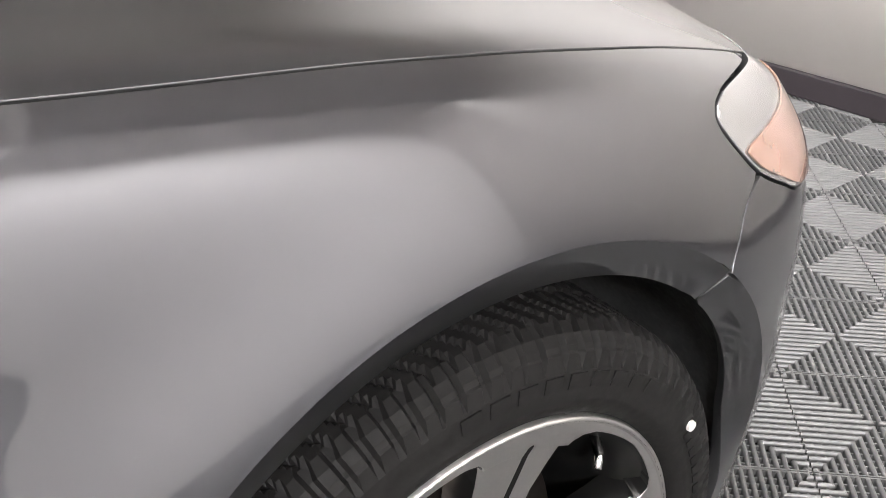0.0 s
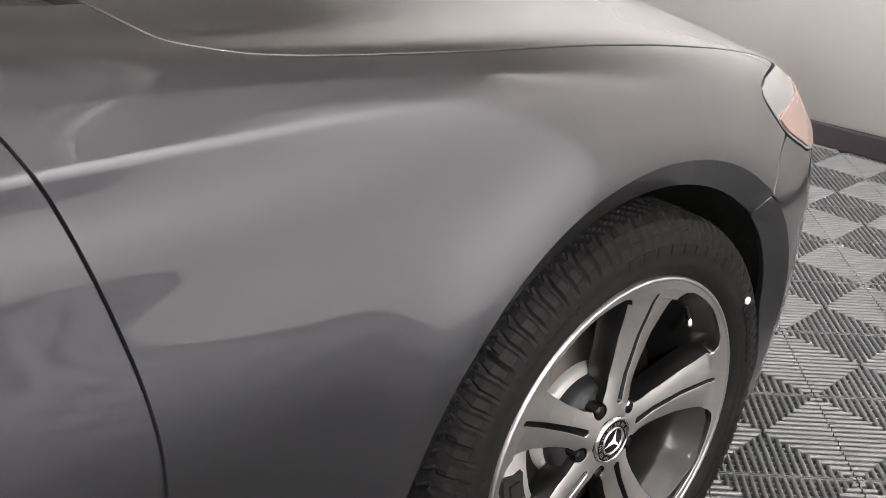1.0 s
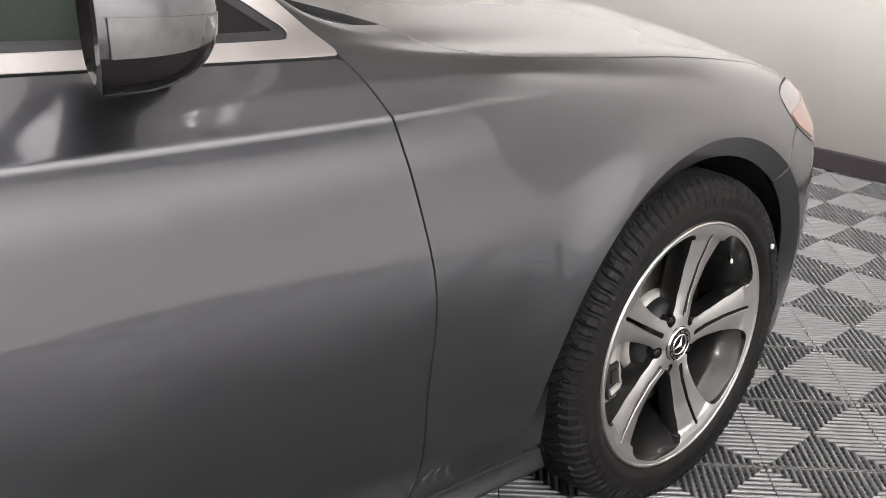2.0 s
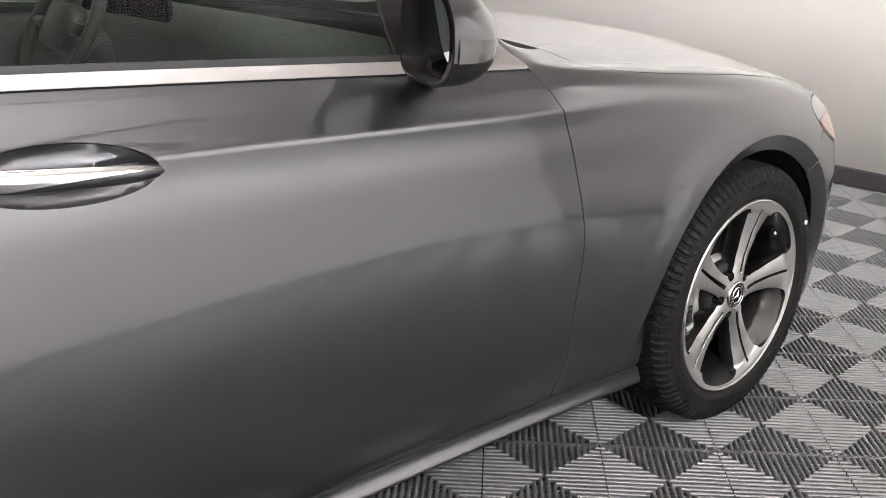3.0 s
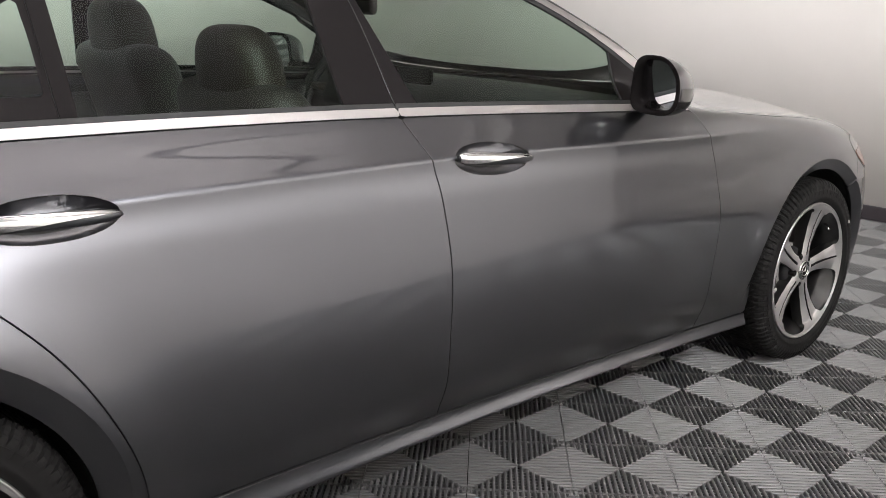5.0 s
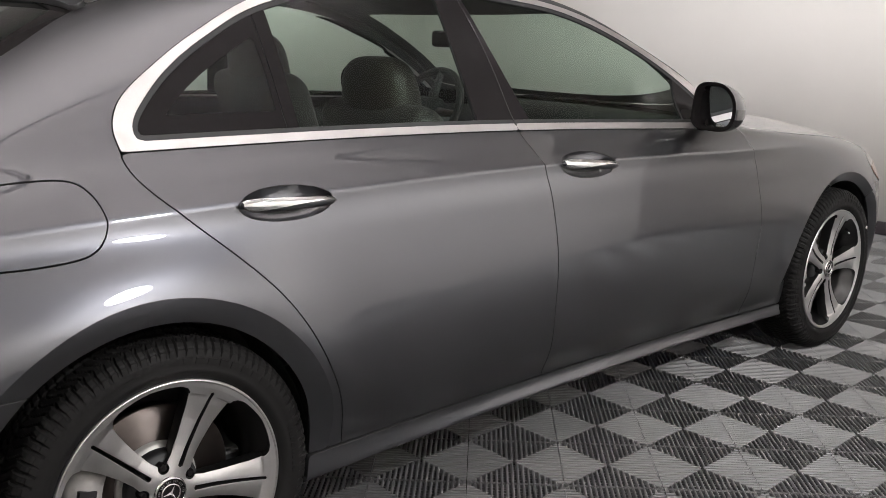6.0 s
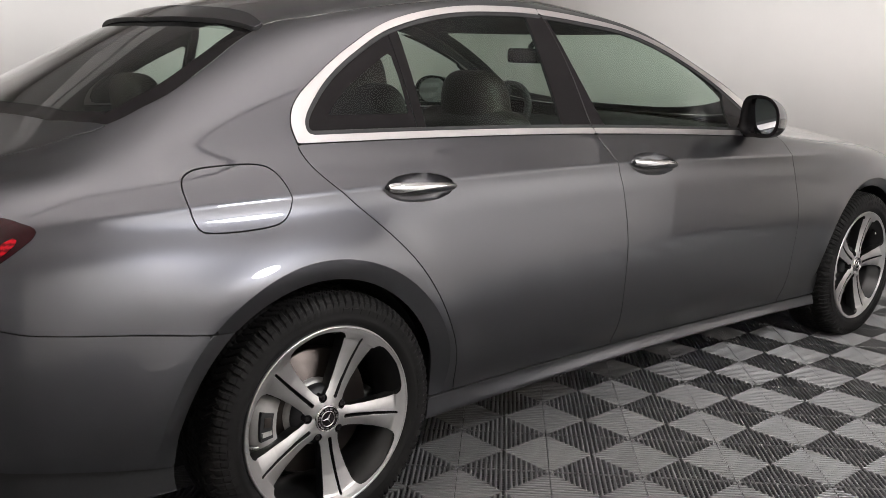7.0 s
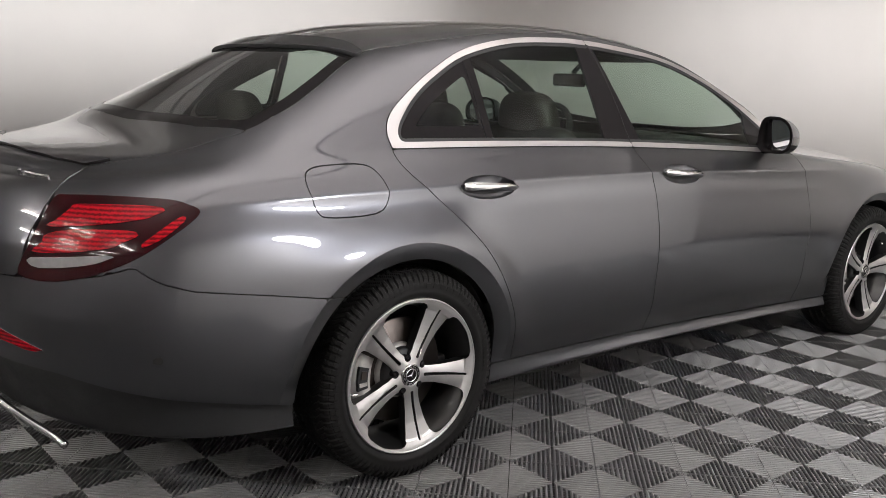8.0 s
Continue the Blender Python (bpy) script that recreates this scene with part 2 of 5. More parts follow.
def cut_sheet(P, N, f, depth=0.012, lift=0.0, step=1, plain=None):
    """Trims a grid of places P with normals N to where f > 0, and folds its edge inwards by depth. Returns verts, faces, slots."""
    if step > 1:
        P, N, f = P[::step, ::step], N[::step, ::step], f[::step, ::step]
    ni, nj = f.shape
    P = P + lift * N
    verts, norms, index, faces = [], [], {}, []

    def at(i, j):
        key = (i, j)
        if key not in index:
            index[key] = len(verts)
            verts.append(P[i, j])
            norms.append(N[i, j])
        return index[key]

    def between(a, b):
        key = (a, b) if a < b else (b, a)
        if key not in index:
            fa, fb = f[a], f[b]
            t = fa / (fa - fb)
            index[key] = len(verts)
            verts.append(P[a] + t * (P[b] - P[a]))
            norms.append(N[a] + t * (N[b] - N[a]))
        return index[key]

    pos = f > 0
    count = pos[:-1, :-1].astype(int) + pos[1:, :-1] + pos[1:, 1:] + pos[:-1, 1:]
    for i, j in zip(*np.nonzero(count)):
        ring = [(i, j), (i + 1, j), (i + 1, j + 1), (i, j + 1)]
        face = []
        for a, b in zip(ring, ring[1:] + ring[:1]):
            if pos[a]:
                face.append(at(*a))
            if pos[a] != pos[b]:
                face.append(between(a, b))
        if len(face) > 2:
            faces.append(face)
    slots = [0] * len(faces)
    if depth:
        edges = {}
        for face in faces:
            for a, b in zip(face, face[1:] + face[:1]):
                edges[(a, b)] = edges.get((a, b), 0) + 1
        rim, low, out = {}, {}, {}
        open_edges = [e for e in edges if (e[1], e[0]) not in edges]
        if plain is not None:  # no fold along these edges
            open_edges = [e for e in open_edges if not (plain(verts[e[0]]) and plain(verts[e[1]]))]
        for a, b in open_edges:
            o = np.cross(np.array(verts[b]) - np.array(verts[a]), norms[a])
            for v in (a, b):
                out[v] = out.get(v, 0) + o / max(np.linalg.norm(o), 1e-9)
        for a, b in open_edges:
            for v in (a, b):
                if v not in rim:
                    n = np.array(norms[v])
                    n = n / max(np.linalg.norm(n), 1e-9)
                    o = out[v] / max(np.linalg.norm(out[v]), 1e-9)
                    rim[v] = len(verts)
                    round_in = min(0.0008, 0.1 * depth)
                    for p in (verts[v], np.array(verts[v]) + round_in * (o - n), np.array(verts[v]) + round_in * o - depth * n):
                        verts.append(p)
                        norms.append(norms[v])
            faces.append([rim[b], rim[a], rim[a] + 1, rim[b] + 1])
            faces.append([rim[b] + 1, rim[a] + 1, rim[a] + 2, rim[b] + 2])
            slots += [0, 1]
    return np.array(verts), faces, slots


def grid_normals(P):
    n = np.cross(np.gradient(P, axis=0), np.gradient(P, axis=1))
    return n / np.maximum(np.linalg.norm(n, axis=2, keepdims=True), 1e-12)


def metric(P, f):
    """f divided by its slope over the surface, so that it reads in metres near 0."""
    li = np.maximum(np.linalg.norm(np.gradient(P, axis=0), axis=2), 1e-6)
    lj = np.maximum(np.linalg.norm(np.gradient(P, axis=1), axis=2), 1e-6)
    return f / np.maximum(np.hypot(np.gradient(f, axis=0) / li, np.gradient(f, axis=1) / lj), 0.05)

# ---------------------------------------------------------------- the body's skin, right half
HUB_F, HUB_R, HUB_Z, ARCH = 2.937, 0.014, 0.329, 0.381
ROW_W = [
    ((-1.1, 0.78), (0.4, 0.79), (2.6, 0.79), (3.7, 0.78)),
    ((-1.1, 0.84), (-0.4, 0.855), (0.42, 0.8595), (2.6, 0.8575), (3.2, 0.86), (3.7, 0.78)),
    ((-1.1, 0.865), (-0.4, 0.862), (0.42, 0.854), (2.6, 0.852), (3.2, 0.87), (3.55, 0.81), (3.7, 0.77)),
    ((-1.1, 0.89), (0.0, 0.888), (0.45, 0.882), (1.2, 0.88), (2.3, 0.882), (2.94, 0.884), (3.2, 0.879), (3.55, 0.815), (3.7, 0.77)),
    ((-1.1, 0.885), (0.0, 0.905), (0.45, 0.896), (1.2, 0.893), (2.3, 0.895), (2.94, 0.897), (3.2, 0.886), (3.4, 0.85), (3.55, 0.812), (3.7, 0.77)),
    ((-1.1, 0.85), (-0.6, 0.872), (0.0, 0.882), (0.5, 0.872), (1.2, 0.874), (2.3, 0.876), (2.55, 0.873), (2.94, 0.882), (3.2, 0.869), (3.4, 0.832), (3.55, 0.795), (3.7, 0.75)),
    ((-1.1, 0.79), (-0.6, 0.815), (0.0, 0.842), (0.46, 0.846), (1.24, 0.855), (2.25, 0.867), (2.55, 0.857), (2.84, 0.856), (3.1, 0.848), (3.28, 0.823), (3.4, 0.79), (3.7, 0.68)),
    ((-1.1, 0.7), (-0.6, 0.735), (0.0, 0.757), (0.6, 0.762), (1.13, 0.768), (2.2, 0.812), (2.7, 0.812), (3.1, 0.8), (3.376, 0.772), (3.7, 0.66)),
    ((-1.1, 0.64), (-0.6, 0.68), (-0.25, 0.675), (0.0, 0.665), (0.6, 0.685), (1.13, 0.69), (1.6, 0.715), (2.0, 0.752), (2.3, 0.765), (2.7, 0.72), (3.2, 0.68), (3.7, 0.58)),
    ((-1.1, 0.55), (-0.8, 0.585), (-0.6, 0.59), (-0.2, 0.535), (0.05, 0.515), (0.4, 0.55), (0.7, 0.565), (1.03, 0.57), (1.24, 0.582), (1.56, 0.625), (1.9, 0.68), (2.2, 0.735), (2.4, 0.68), (2.7, 0.6), (3.2, 0.56), (3.7, 0.46)),
]
ROW_Z = [
    ((-1.1, 0.27), (-0.4, 0.225), (0.42, 0.225), (2.6, 0.19), (3.3, 0.18), (3.7, 0.2)),
    ((-1.1, 0.3), (-0.4, 0.24), (0.42, 0.238), (2.6, 0.2), (3.3, 0.19), (3.7, 0.22)),
    ((-1.1, 0.38), (-0.4, 0.31), (0.42, 0.3), (2.6, 0.246), (3.3, 0.26), (3.7, 0.3)),
    ((-1.1, 0.45), (0.0, 0.42), (0.45, 0.42), (1.2, 0.4), (2.6, 0.38), (3.3, 0.39), (3.7, 0.42)),
    ((-1.1, 0.62), (0.0, 0.6), (1.2, 0.6), (2.6, 0.6), (3.3, 0.57), (3.7, 0.55)),
    ((-1.1, 0.79), (0.0, 0.79), (1.2, 0.79), (2.3, 0.765), (2.9, 0.74), (3.3, 0.69), (3.7, 0.63)),
    ((-1.1, 0.885), (-0.5, 0.905), (-0.08, 0.914), (0.5, 0.92), (1.15, 0.919), (1.48, 0.911), (2.26, 0.88), (2.84, 0.852), (3.3, 0.785), (3.7, 0.68)),
    ((-1.1, 0.945), (-0.6, 0.985), (-0.25, 1.01), (0.0, 1.028), (0.34, 1.027), (1.15, 1.006), (2.25, 0.949), (2.7, 0.906), (3.1, 0.858), (3.4, 0.79), (3.7, 0.7)),
    ((-1.1, 0.965), (-0.6, 1.01), (-0.25, 1.1), (0.0, 1.17), (0.6, 1.2), (1.03, 1.2), (1.6, 1.145), (2.0, 1.03), (2.3, 0.957), (2.7, 0.918), (3.2, 0.862), (3.7, 0.74)),
    ((-1.1, 0.985), (-0.8, 1.01), (-0.6, 1.04), (-0.2, 1.215), (0.05, 1.32), (0.4, 1.385), (0.7, 1.418), (1.03, 1.424), (1.24, 1.404), (1.4, 1.382), (1.56, 1.343), (1.73, 1.281), (1.9, 1.203), (2.05, 1.115), (2.2, 1.005), (2.4, 0.965), (2.7, 0.94), (3.2, 0.885), (3.7, 0.76)),
    ((-1.1, 1.005), (-0.8, 1.03), (-0.62, 1.055), (-0.45, 1.13), (-0.2, 1.26), (0.05, 1.375), (0.34, 1.438), (0.65, 1.466), (1.0, 1.472), (1.3, 1.445), (1.6, 1.369), (1.8, 1.282), (2.0, 1.168), (2.3, 1.01), (2.5, 0.995), (2.9, 0.965), (3.4, 0.89), (3.75, 0.8)),
]
TAIL = (-1.02, -1.06, -1.09, -1.12, -1.143, -1.115, -1.055, -1.0, -0.98, -0.975, -0.975, -0.975)
AX_F, AX_R = 2.951, -0.016
NOSE = (3.62, 3.66, 3.7, 3.74, 3.78, 3.78, 3.75, 3.7, 3.69, 3.69, 3.7, 3.71)
COUNTS = (4, 8, 10, 16, 18, 16, 14, 18, 18, 14, 14)


def ease(x, a, b):
    t = np.clip((x - a) / (b - a), 0, 1)
    return t * t * (3 - 2 * t)


LIP_F, LIP_R = 0.421, 0.435
ARCH_Z = 0.318  # middle of the front arch


def body_skin(lips):
    """Places P[i, j] of the right half, from tail to nose and from the sill over the shoulder to the middle, and the row number U[j]."""
    ends = np.linspace(0, 1, 46) ** 1.7
    xp = np.concatenate([-1.143 + 0.5 * ends[:-1], np.linspace(-0.643, 3.18, 360), 3.78 - 0.6 * ends[::-1][1:]])
    U = np.concatenate([np.arange(k, k + 1, 1 / c)[:c] for k, c in enumerate(COUNTS)] + [[11.0]])
    w = np.array([spline(*zip(*r), xp) for r in ROW_W])
    zz = np.array([spline(*zip(*r), xp) for r in ROW_Z])
    w = np.vstack([w, 0.55 * w[9], 0 * xp])
    zc = zz[10]
    zz = np.vstack([zz[:10], zc - 0.26 * (zc - zz[9]), zc])
    rows = np.arange(12)
    W = np.array([pchip(rows, w[:, i], U) for i in range(len(xp))])
    Z = np.array([pchip(rows, zz[:, i], U) for i in range(len(xp))])
    # the same, folded sharply along row 6
    fold = [np.array([np.where(U < 6, pchip(rows[:7], g[:7, i], np.minimum(U, 6)), pchip(rows[6:], g[6:, i], np.maximum(U, 6))) for i in range(len(xp))]) for g in (w, zz)]
    for G in (W, Z):  # soften the joints between the rows
        fine = np.linspace(0, 11, 441)
        kern = np.exp(-0.5 * (np.arange(-30, 31) / 40 / 0.2) ** 2)
        kern /= kern.sum()
        for i in range(len(xp)):
            g = np.interp(fine, U, G[i])
            g = np.concatenate([2 * g[0] - g[30:0:-1], g, (2 * g[-1] if G is W else 0) - (1 if G is W else -1) * g[-2:-32:-1]])
            G[i] = np.interp(U, fine, np.convolve(g, kern, "valid"))
    sharp = np.exp(-((U - 6) / 0.55) ** 2)[None] * (ease(xp, -0.8, -0.45) * (1 - ease(xp, 2.1, 2.75)))[:, None]
    W, Z = W + sharp * (fold[0] - W), Z + sharp * (fold[1] - Z)
    tail, nose = np.interp(U, rows, TAIL), np.interp(U, rows, NOSE)
    X = np.repeat(xp[:, None], len(U), 1)
    X = np.where(X < -0.5, -0.5 + (X + 0.5) * (tail + 0.5)[None] / (-0.643), X)
    X = np.where(X > 3.0, 3.0 + (X - 3.0) * (nose - 3.0)[None] / 0.78, X)
    s = np.clip((-0.42 - X) / (-0.42 - tail[None]), 0, 1)
    W = W * (1 - s ** 2.9) ** (1 / 2.4)
    s = np.clip((X - 3.36) / (nose[None] - 3.36), 0, 1)
    W = W * (1 - s ** 2.4) ** (1 / 2.2)
    # character line along the handles
    zc = spline(*zip(*ROW_Z[6]), X)
    d = Z - zc
    fade = ease(X, -0.75, -0.4) * (1 - ease(X, 2.1, 2.85))
    side = (U[None] > 4) & (U[None] < 7.6)
    W = W + np.where(side, fade * (0.0011 * np.exp(-np.abs(np.minimum(d, 0)) / 0.012 - np.maximum(d, 0) / 0.03) - 0.0025 * np.exp(-(((d + 0.035) / 0.03) ** 2))), 0)
    # haunch over the rear wheel
    W = W + np.where(side, (0.012 * np.exp(-(((Z - 0.72) / 0.06) ** 2)) - 0.007 * np.exp(-(((Z - 0.855) / 0.04) ** 2))) * np.exp(-(((X + 0.15) / 0.38) ** 2)), 0)
    # wheel arches: a soft bulge and a flat lip
    for hx, hz, lip, swell, reach in ((AX_F, ARCH_Z, LIP_F, 0.012, 0.075), (AX_R, HUB_Z, LIP_R, 0.022, 0.1)):
        r = np.hypot(X - hx, Z - hz)
        low = (U[None] < 6.6)
        W = W + np.where(low, swell * np.exp(-(((r - lip + 0.008) / reach) ** 2)) * ease(Z, 0.3, 0.5) - ((0.025 if hz == ARCH_Z else 0.0195) * np.clip((lip - r) / (lip - ARCH), -1.0, 1.4) * (r < lip + 0.04) * ease(Z, 0.28, 0.42) if lips else 0), 0)
    W[:, -1] = 0
    return np.stack([X, -W, Z], 2), U


SKIN, SKIN_U = body_skin(False)
SKIN_LIP, _ = body_skin(True)

# ---------------------------------------------------------------- the car
car = tagged(new("car"), "dark grey metallic four-door saloon parked on ribbed floor tiles", "car")
SX, SW, SZ = SKIN[..., 0], -SKIN[..., 1], SKIN[..., 2]
SU = np.repeat(SKIN_U[None], SX.shape[0], 0)
SKIN_N, LIP_N = grid_normals(SKIN), grid_normals(SKIN_LIP)
SKIN_N[~np.isfinite(SKIN_N)] = 0
for _ in (0, 1):  # the last row and the closed ends take their neighbours' normals
    SKIN_N[:, -1] = SKIN_N[:, -2] * np.array([1, 0, 1])
    SKIN_N[0], SKIN_N[-1] = SKIN_N[1], SKIN_N[-2]
FULL = np.concatenate([SKIN, (SKIN * np.array([1, -1, 1]))[:, -2::-1]], 1)
FULL_N = np.concatenate([SKIN_N, (SKIN_N * np.array([1, -1, 1]))[:, -2::-1]], 1)


def both(f):
    return np.concatenate([f, f[:, -2::-1]], 1)


def line(points, at):
    a, b = zip(*sorted(points))
    return spline(a, b, at)


def m(f):
    return metric(SKIN, f)


GAP = 0.0018
SEAM_A = ((0.2, 2.286), (0.32, 2.29), (0.48, 2.288), (0.617, 2.3), (0.715, 2.291), (0.81, 2.27), (0.88, 2.247), (0.949, 2.211), (1.0, 2.183))
SEAM_B = ((0.2, 1.195), (0.373, 1.192), (0.523, 1.188), (0.681, 1.19), (0.787, 1.182), (0.91, 1.161), (1.025, 1.13), (1.21, 1.085), (1.4, 1.01))
SEAM_C = ((0.2, 0.464), (0.314, 0.458), (0.481, 0.414), (0.584, 0.367), (0.715, 0.282), (0.832, 0.168), (0.929, 0.064), (0.992, 0.012), (1.028, 0.002), (1.1, 0.0))
BELT = ((-0.3, 1.03), (0.0, 1.03), (0.34, 1.027), (1.15, 1.006), (2.25, 0.949))
WINDOW_OUT = np.concatenate([
    smooth_open([(0.004, 1.03), (0.004, 1.08), (0.034, 1.13), (0.112, 1.187), (0.248, 1.267), (0.416, 1.344), (0.633, 1.389), (0.85, 1.402), (1.039, 1.398), (1.232, 1.381), (1.4, 1.357), (1.558, 1.318), (1.73, 1.256), (1.9, 1.178), (2.05, 1.094), (2.15, 1.022), (2.205, 0.966), (2.212, 0.952)]),
    [(x, float(line(BELT, x))) for x in np.linspace(2.19, 0.02, 24)]])
WINDOW_IN = np.concatenate([
    smooth_open([(0.047, 1.058), (0.05, 1.08), (0.077, 1.115), (0.15, 1.179), (0.262, 1.248), (0.41, 1.317), (0.62, 1.364), (0.85, 1.378), (1.03, 1.374), (1.22, 1.358), (1.4, 1.335), (1.56, 1.293), (1.73, 1.229), (1.88, 1.157), (2.03, 1.066), (2.11, 1.011), (2.15, 0.982)]),
    [(x, float(line(BELT, x)) + 0.0245) for x in np.linspace(2.145, 0.06, 24)]])
FUEL = smooth_closed([(-0.325, 0.95), (-0.3, 0.981), (-0.237, 0.991), (-0.124, 0.99), (-0.08, 0.964), (-0.066, 0.91), (-0.093, 0.866), (-0.154, 0.851), (-0.283, 0.852), (-0.316, 0.874)])
LAMP_R = smooth_closed([(-0.651, 0.884), (-0.67, 0.903), (-0.712, 0.916), (-0.826, 0.921), (-0.905, 0.917), (-0.936, 0.904), (-0.998, 0.813), (-1.034, 0.728), (-1.018, 0.711), (-0.972, 0.714), (-0.912, 0.734), (-0.824, 0.775), (-0.735, 0.829)], 6)
LAMP_F = smooth_closed([(3.4, 0.779), (3.31, 0.788), (3.25, 0.787), (3.232, 0.772), (3.246, 0.752), (3.27, 0.73), (3.305, 0.701), (3.365, 0.67), (3.43, 0.645), (3.6, 0.63), (3.66, 0.68), (3.58, 0.735), (3.48, 0.77)], 6)
HOOD_W = ((2.2, 0.25), (2.3, 0.5), (2.356, 0.683), (2.387, 0.748), (2.418, 0.79), (2.483, 0.816), (2.67, 0.822), (2.88, 0.819), (3.0, 0.817), (3.132, 0.808), (3.289, 0.782), (3.42, 0.74), (3.6, 0.65))
TRUNK_W = ((-1.2, 0.54), (-1.03, 0.55), (-0.93, 0.522), (-0.89, 0.508), (-0.839, 0.498), (-0.8, 0.518), (-0.705, 0.556), (-0.559, 0.6), (-0.468, 0.624), (-0.427, 0.627))
GLASS_W = ((-0.5, 0.63), (-0.427, 0.622), (-0.386, 0.621), (-0.336, 0.614), (-0.256, 0.605), (-0.136, 0.571), (0.052, 0.509), (0.2, 0.53), (0.4, 0.543), (0.7, 0.556), (1.03, 0.56), (1.24, 0.572), (1.56, 0.614), (1.9, 0.67), (2.2, 0.72))
BUMPER_R = ((-1.2, 0.7), (-1.0, 0.712), (-0.9, 0.73), (-0.825, 0.756), (-0.8, 0.734), (-0.765, 0.713), (-0.701, 0.693), (-0.493, 0.663), (-0.254, 0.626), (0.0, 0.6))

r_f, r_r = np.hypot(SX - AX_F, SZ - ARCH_Z), np.hypot(SX - AX_R, SZ - HUB_Z)
arch_f, arch_r = r_f - ARCH, r_r - ARCH
d_out, d_in = inside(WINDOW_OUT, SX, SZ), inside(WINDOW_IN, SX, SZ) + 0.006
low = SU < 9.4
d_out, d_in = np.where(low, d_out, -0.1), np.where(low, d_in, -0.1)
d_fuel = inside(FUEL, SX, SZ)
d_lamp_r, d_lamp_f = inside(LAMP_R, SX, SZ), inside(LAMP_F, SX, SZ)
sill_line = line(ROW_Z[2], SX) + 0.004
a_side, b_side, c_side = m(SX - line(SEAM_A, np.clip(SZ, 0.2, 1.05))), m(SX - line(SEAM_B, np.clip(SZ, 0.2, 1.4))), m(SX - line(SEAM_C, np.clip(SZ, 0.2, 1.1)))
belt = m(SZ - line(BELT, np.clip(SX, -0.3, 2.25)))
hood_w = np.array(smooth_open(HOOD_W))
hood_in = m(np.interp(SX, hood_w[:, 0], hood_w[:, 1]) - SW)
trunk_in = m(np.interp(SX, *np.array(smooth_open(TRUNK_W)).T) - SW)
glass_in = m(np.interp(SX, *np.array(smooth_open(GLASS_W)).T) - SW)
bump_up = m(SZ - np.interp(SX, *zip(*BUMPER_R)))
above_sill = m(SZ - sill_line)
# the front bumper's seam runs from the lamp's lower corner down to the wheel arch
seam_front = np.array([(0.1, 3.05), (0.58, 3.185), (0.618, 3.212), (0.646, 3.232), (0.681, 3.265), (0.702, 3.305), (0.76, 3.42)])
bump_f = m(SX - np.interp(SZ, seam_front[:, 0], seam_front[:, 1]))


def panel(name, f, label="", material=PAINT, depth=0.014, lift=0.0, sides=True, parent=None, edge=EDGE, step=1, skin=None, plain=None):
    """A sheet of the skin where f > 0; sides: one on each side of the car, else one sheet across."""
    made = []
    skin, normals = (SKIN, SKIN_N) if skin is None else skin
    if sides:
        v, fc, sl = cut_sheet(skin, normals, f - GAP, depth, lift, step, plain)
        made.append(mesh_object(name, v, fc, [material, edge], sl, parent=parent or car, label=label))
        v, fc, sl = cut_sheet(skin, normals, f - GAP, depth, lift, 2, plain)
        if len(fc) < 12:
            v, fc, sl = cut_sheet(skin, normals, f - GAP, depth, lift, 1, plain)
        v = v * np.array([1, -1, 1])
        made.append(mesh_object(name, v, [q[::-1] for q in fc], [material, edge], sl, parent=parent or car, label=label))
    else:
        v, fc, sl = cut_sheet(FULL, FULL_N, both(f) - GAP, depth, lift, step, plain)
        made.append(mesh_object(name, v, fc, [material, edge], sl, parent=parent or car, label=label))
    return made


def low_of(*fs):
    return np.minimum.reduce(fs)


HANDLES = (("front", 1.345, 0.9035, -0.055), ("rear", 0.331, 0.9055, -0.02))


def cup_outline(cx, cz, slope, a=0.1215, b=0.0385):
    t = np.linspace(0, 2 * math.pi, 60, endpoint=False)
    u, v = a * np.sign(np.cos(t)) * np.abs(np.cos(t)) ** 0.95, b * np.sin(t)
    return np.stack([cx + u, cz + v + slope * u], 1)


d_cup = [np.where((SU > 4) & (SU < 7.5), inside(cup_outline(cx, cz, sl), SX, SZ), -0.2) for _, cx, cz, sl in HANDLES]



def at_cup(v):
    """True along the rims of the handle recesses."""
    return any(0.7 < ((v[0] - cx) / 0.1215) ** 2 + ((v[2] - cz - sl * (v[0] - cx)) / 0.0385) ** 2 < 1.4 for _, cx, cz, sl in HANDLES)


front_doors = panel("front_door", low_of(-a_side, b_side, above_sill, -belt, arch_f, GAP + 0.001 - d_cup[0]), plain=at_cup)
out_f, out_r = r_f - LIP_F + GAP, r_r - LIP_R + GAP


def lipped(name, f, label="", sides=True):
    """A body panel and, where it reaches a wheel arch, the flat lip round the arch as a part of its own."""
    def at_lip(v):
        return at_cup(v) or abs(math.hypot(v[0] - AX_F, v[2] - ARCH_Z) - LIP_F) < 0.0012 or abs(math.hypot(v[0] - AX_R, v[2] - HUB_Z) - LIP_R) < 0.0012

    made = panel(name, low_of(f, out_f, out_r), label, sides=sides, plain=at_lip)
    for out in (out_f, out_r):
        g = low_of(f, 2 * GAP - out)
        if np.count_nonzero(g > GAP) > 20:
            for lip_ob, owner in zip(panel("arch_lip", g, "flat wheel arch lip", skin=(SKIN_LIP, LIP_N), plain=at_lip), made * 2):
                lip_ob.parent = owner
    return made


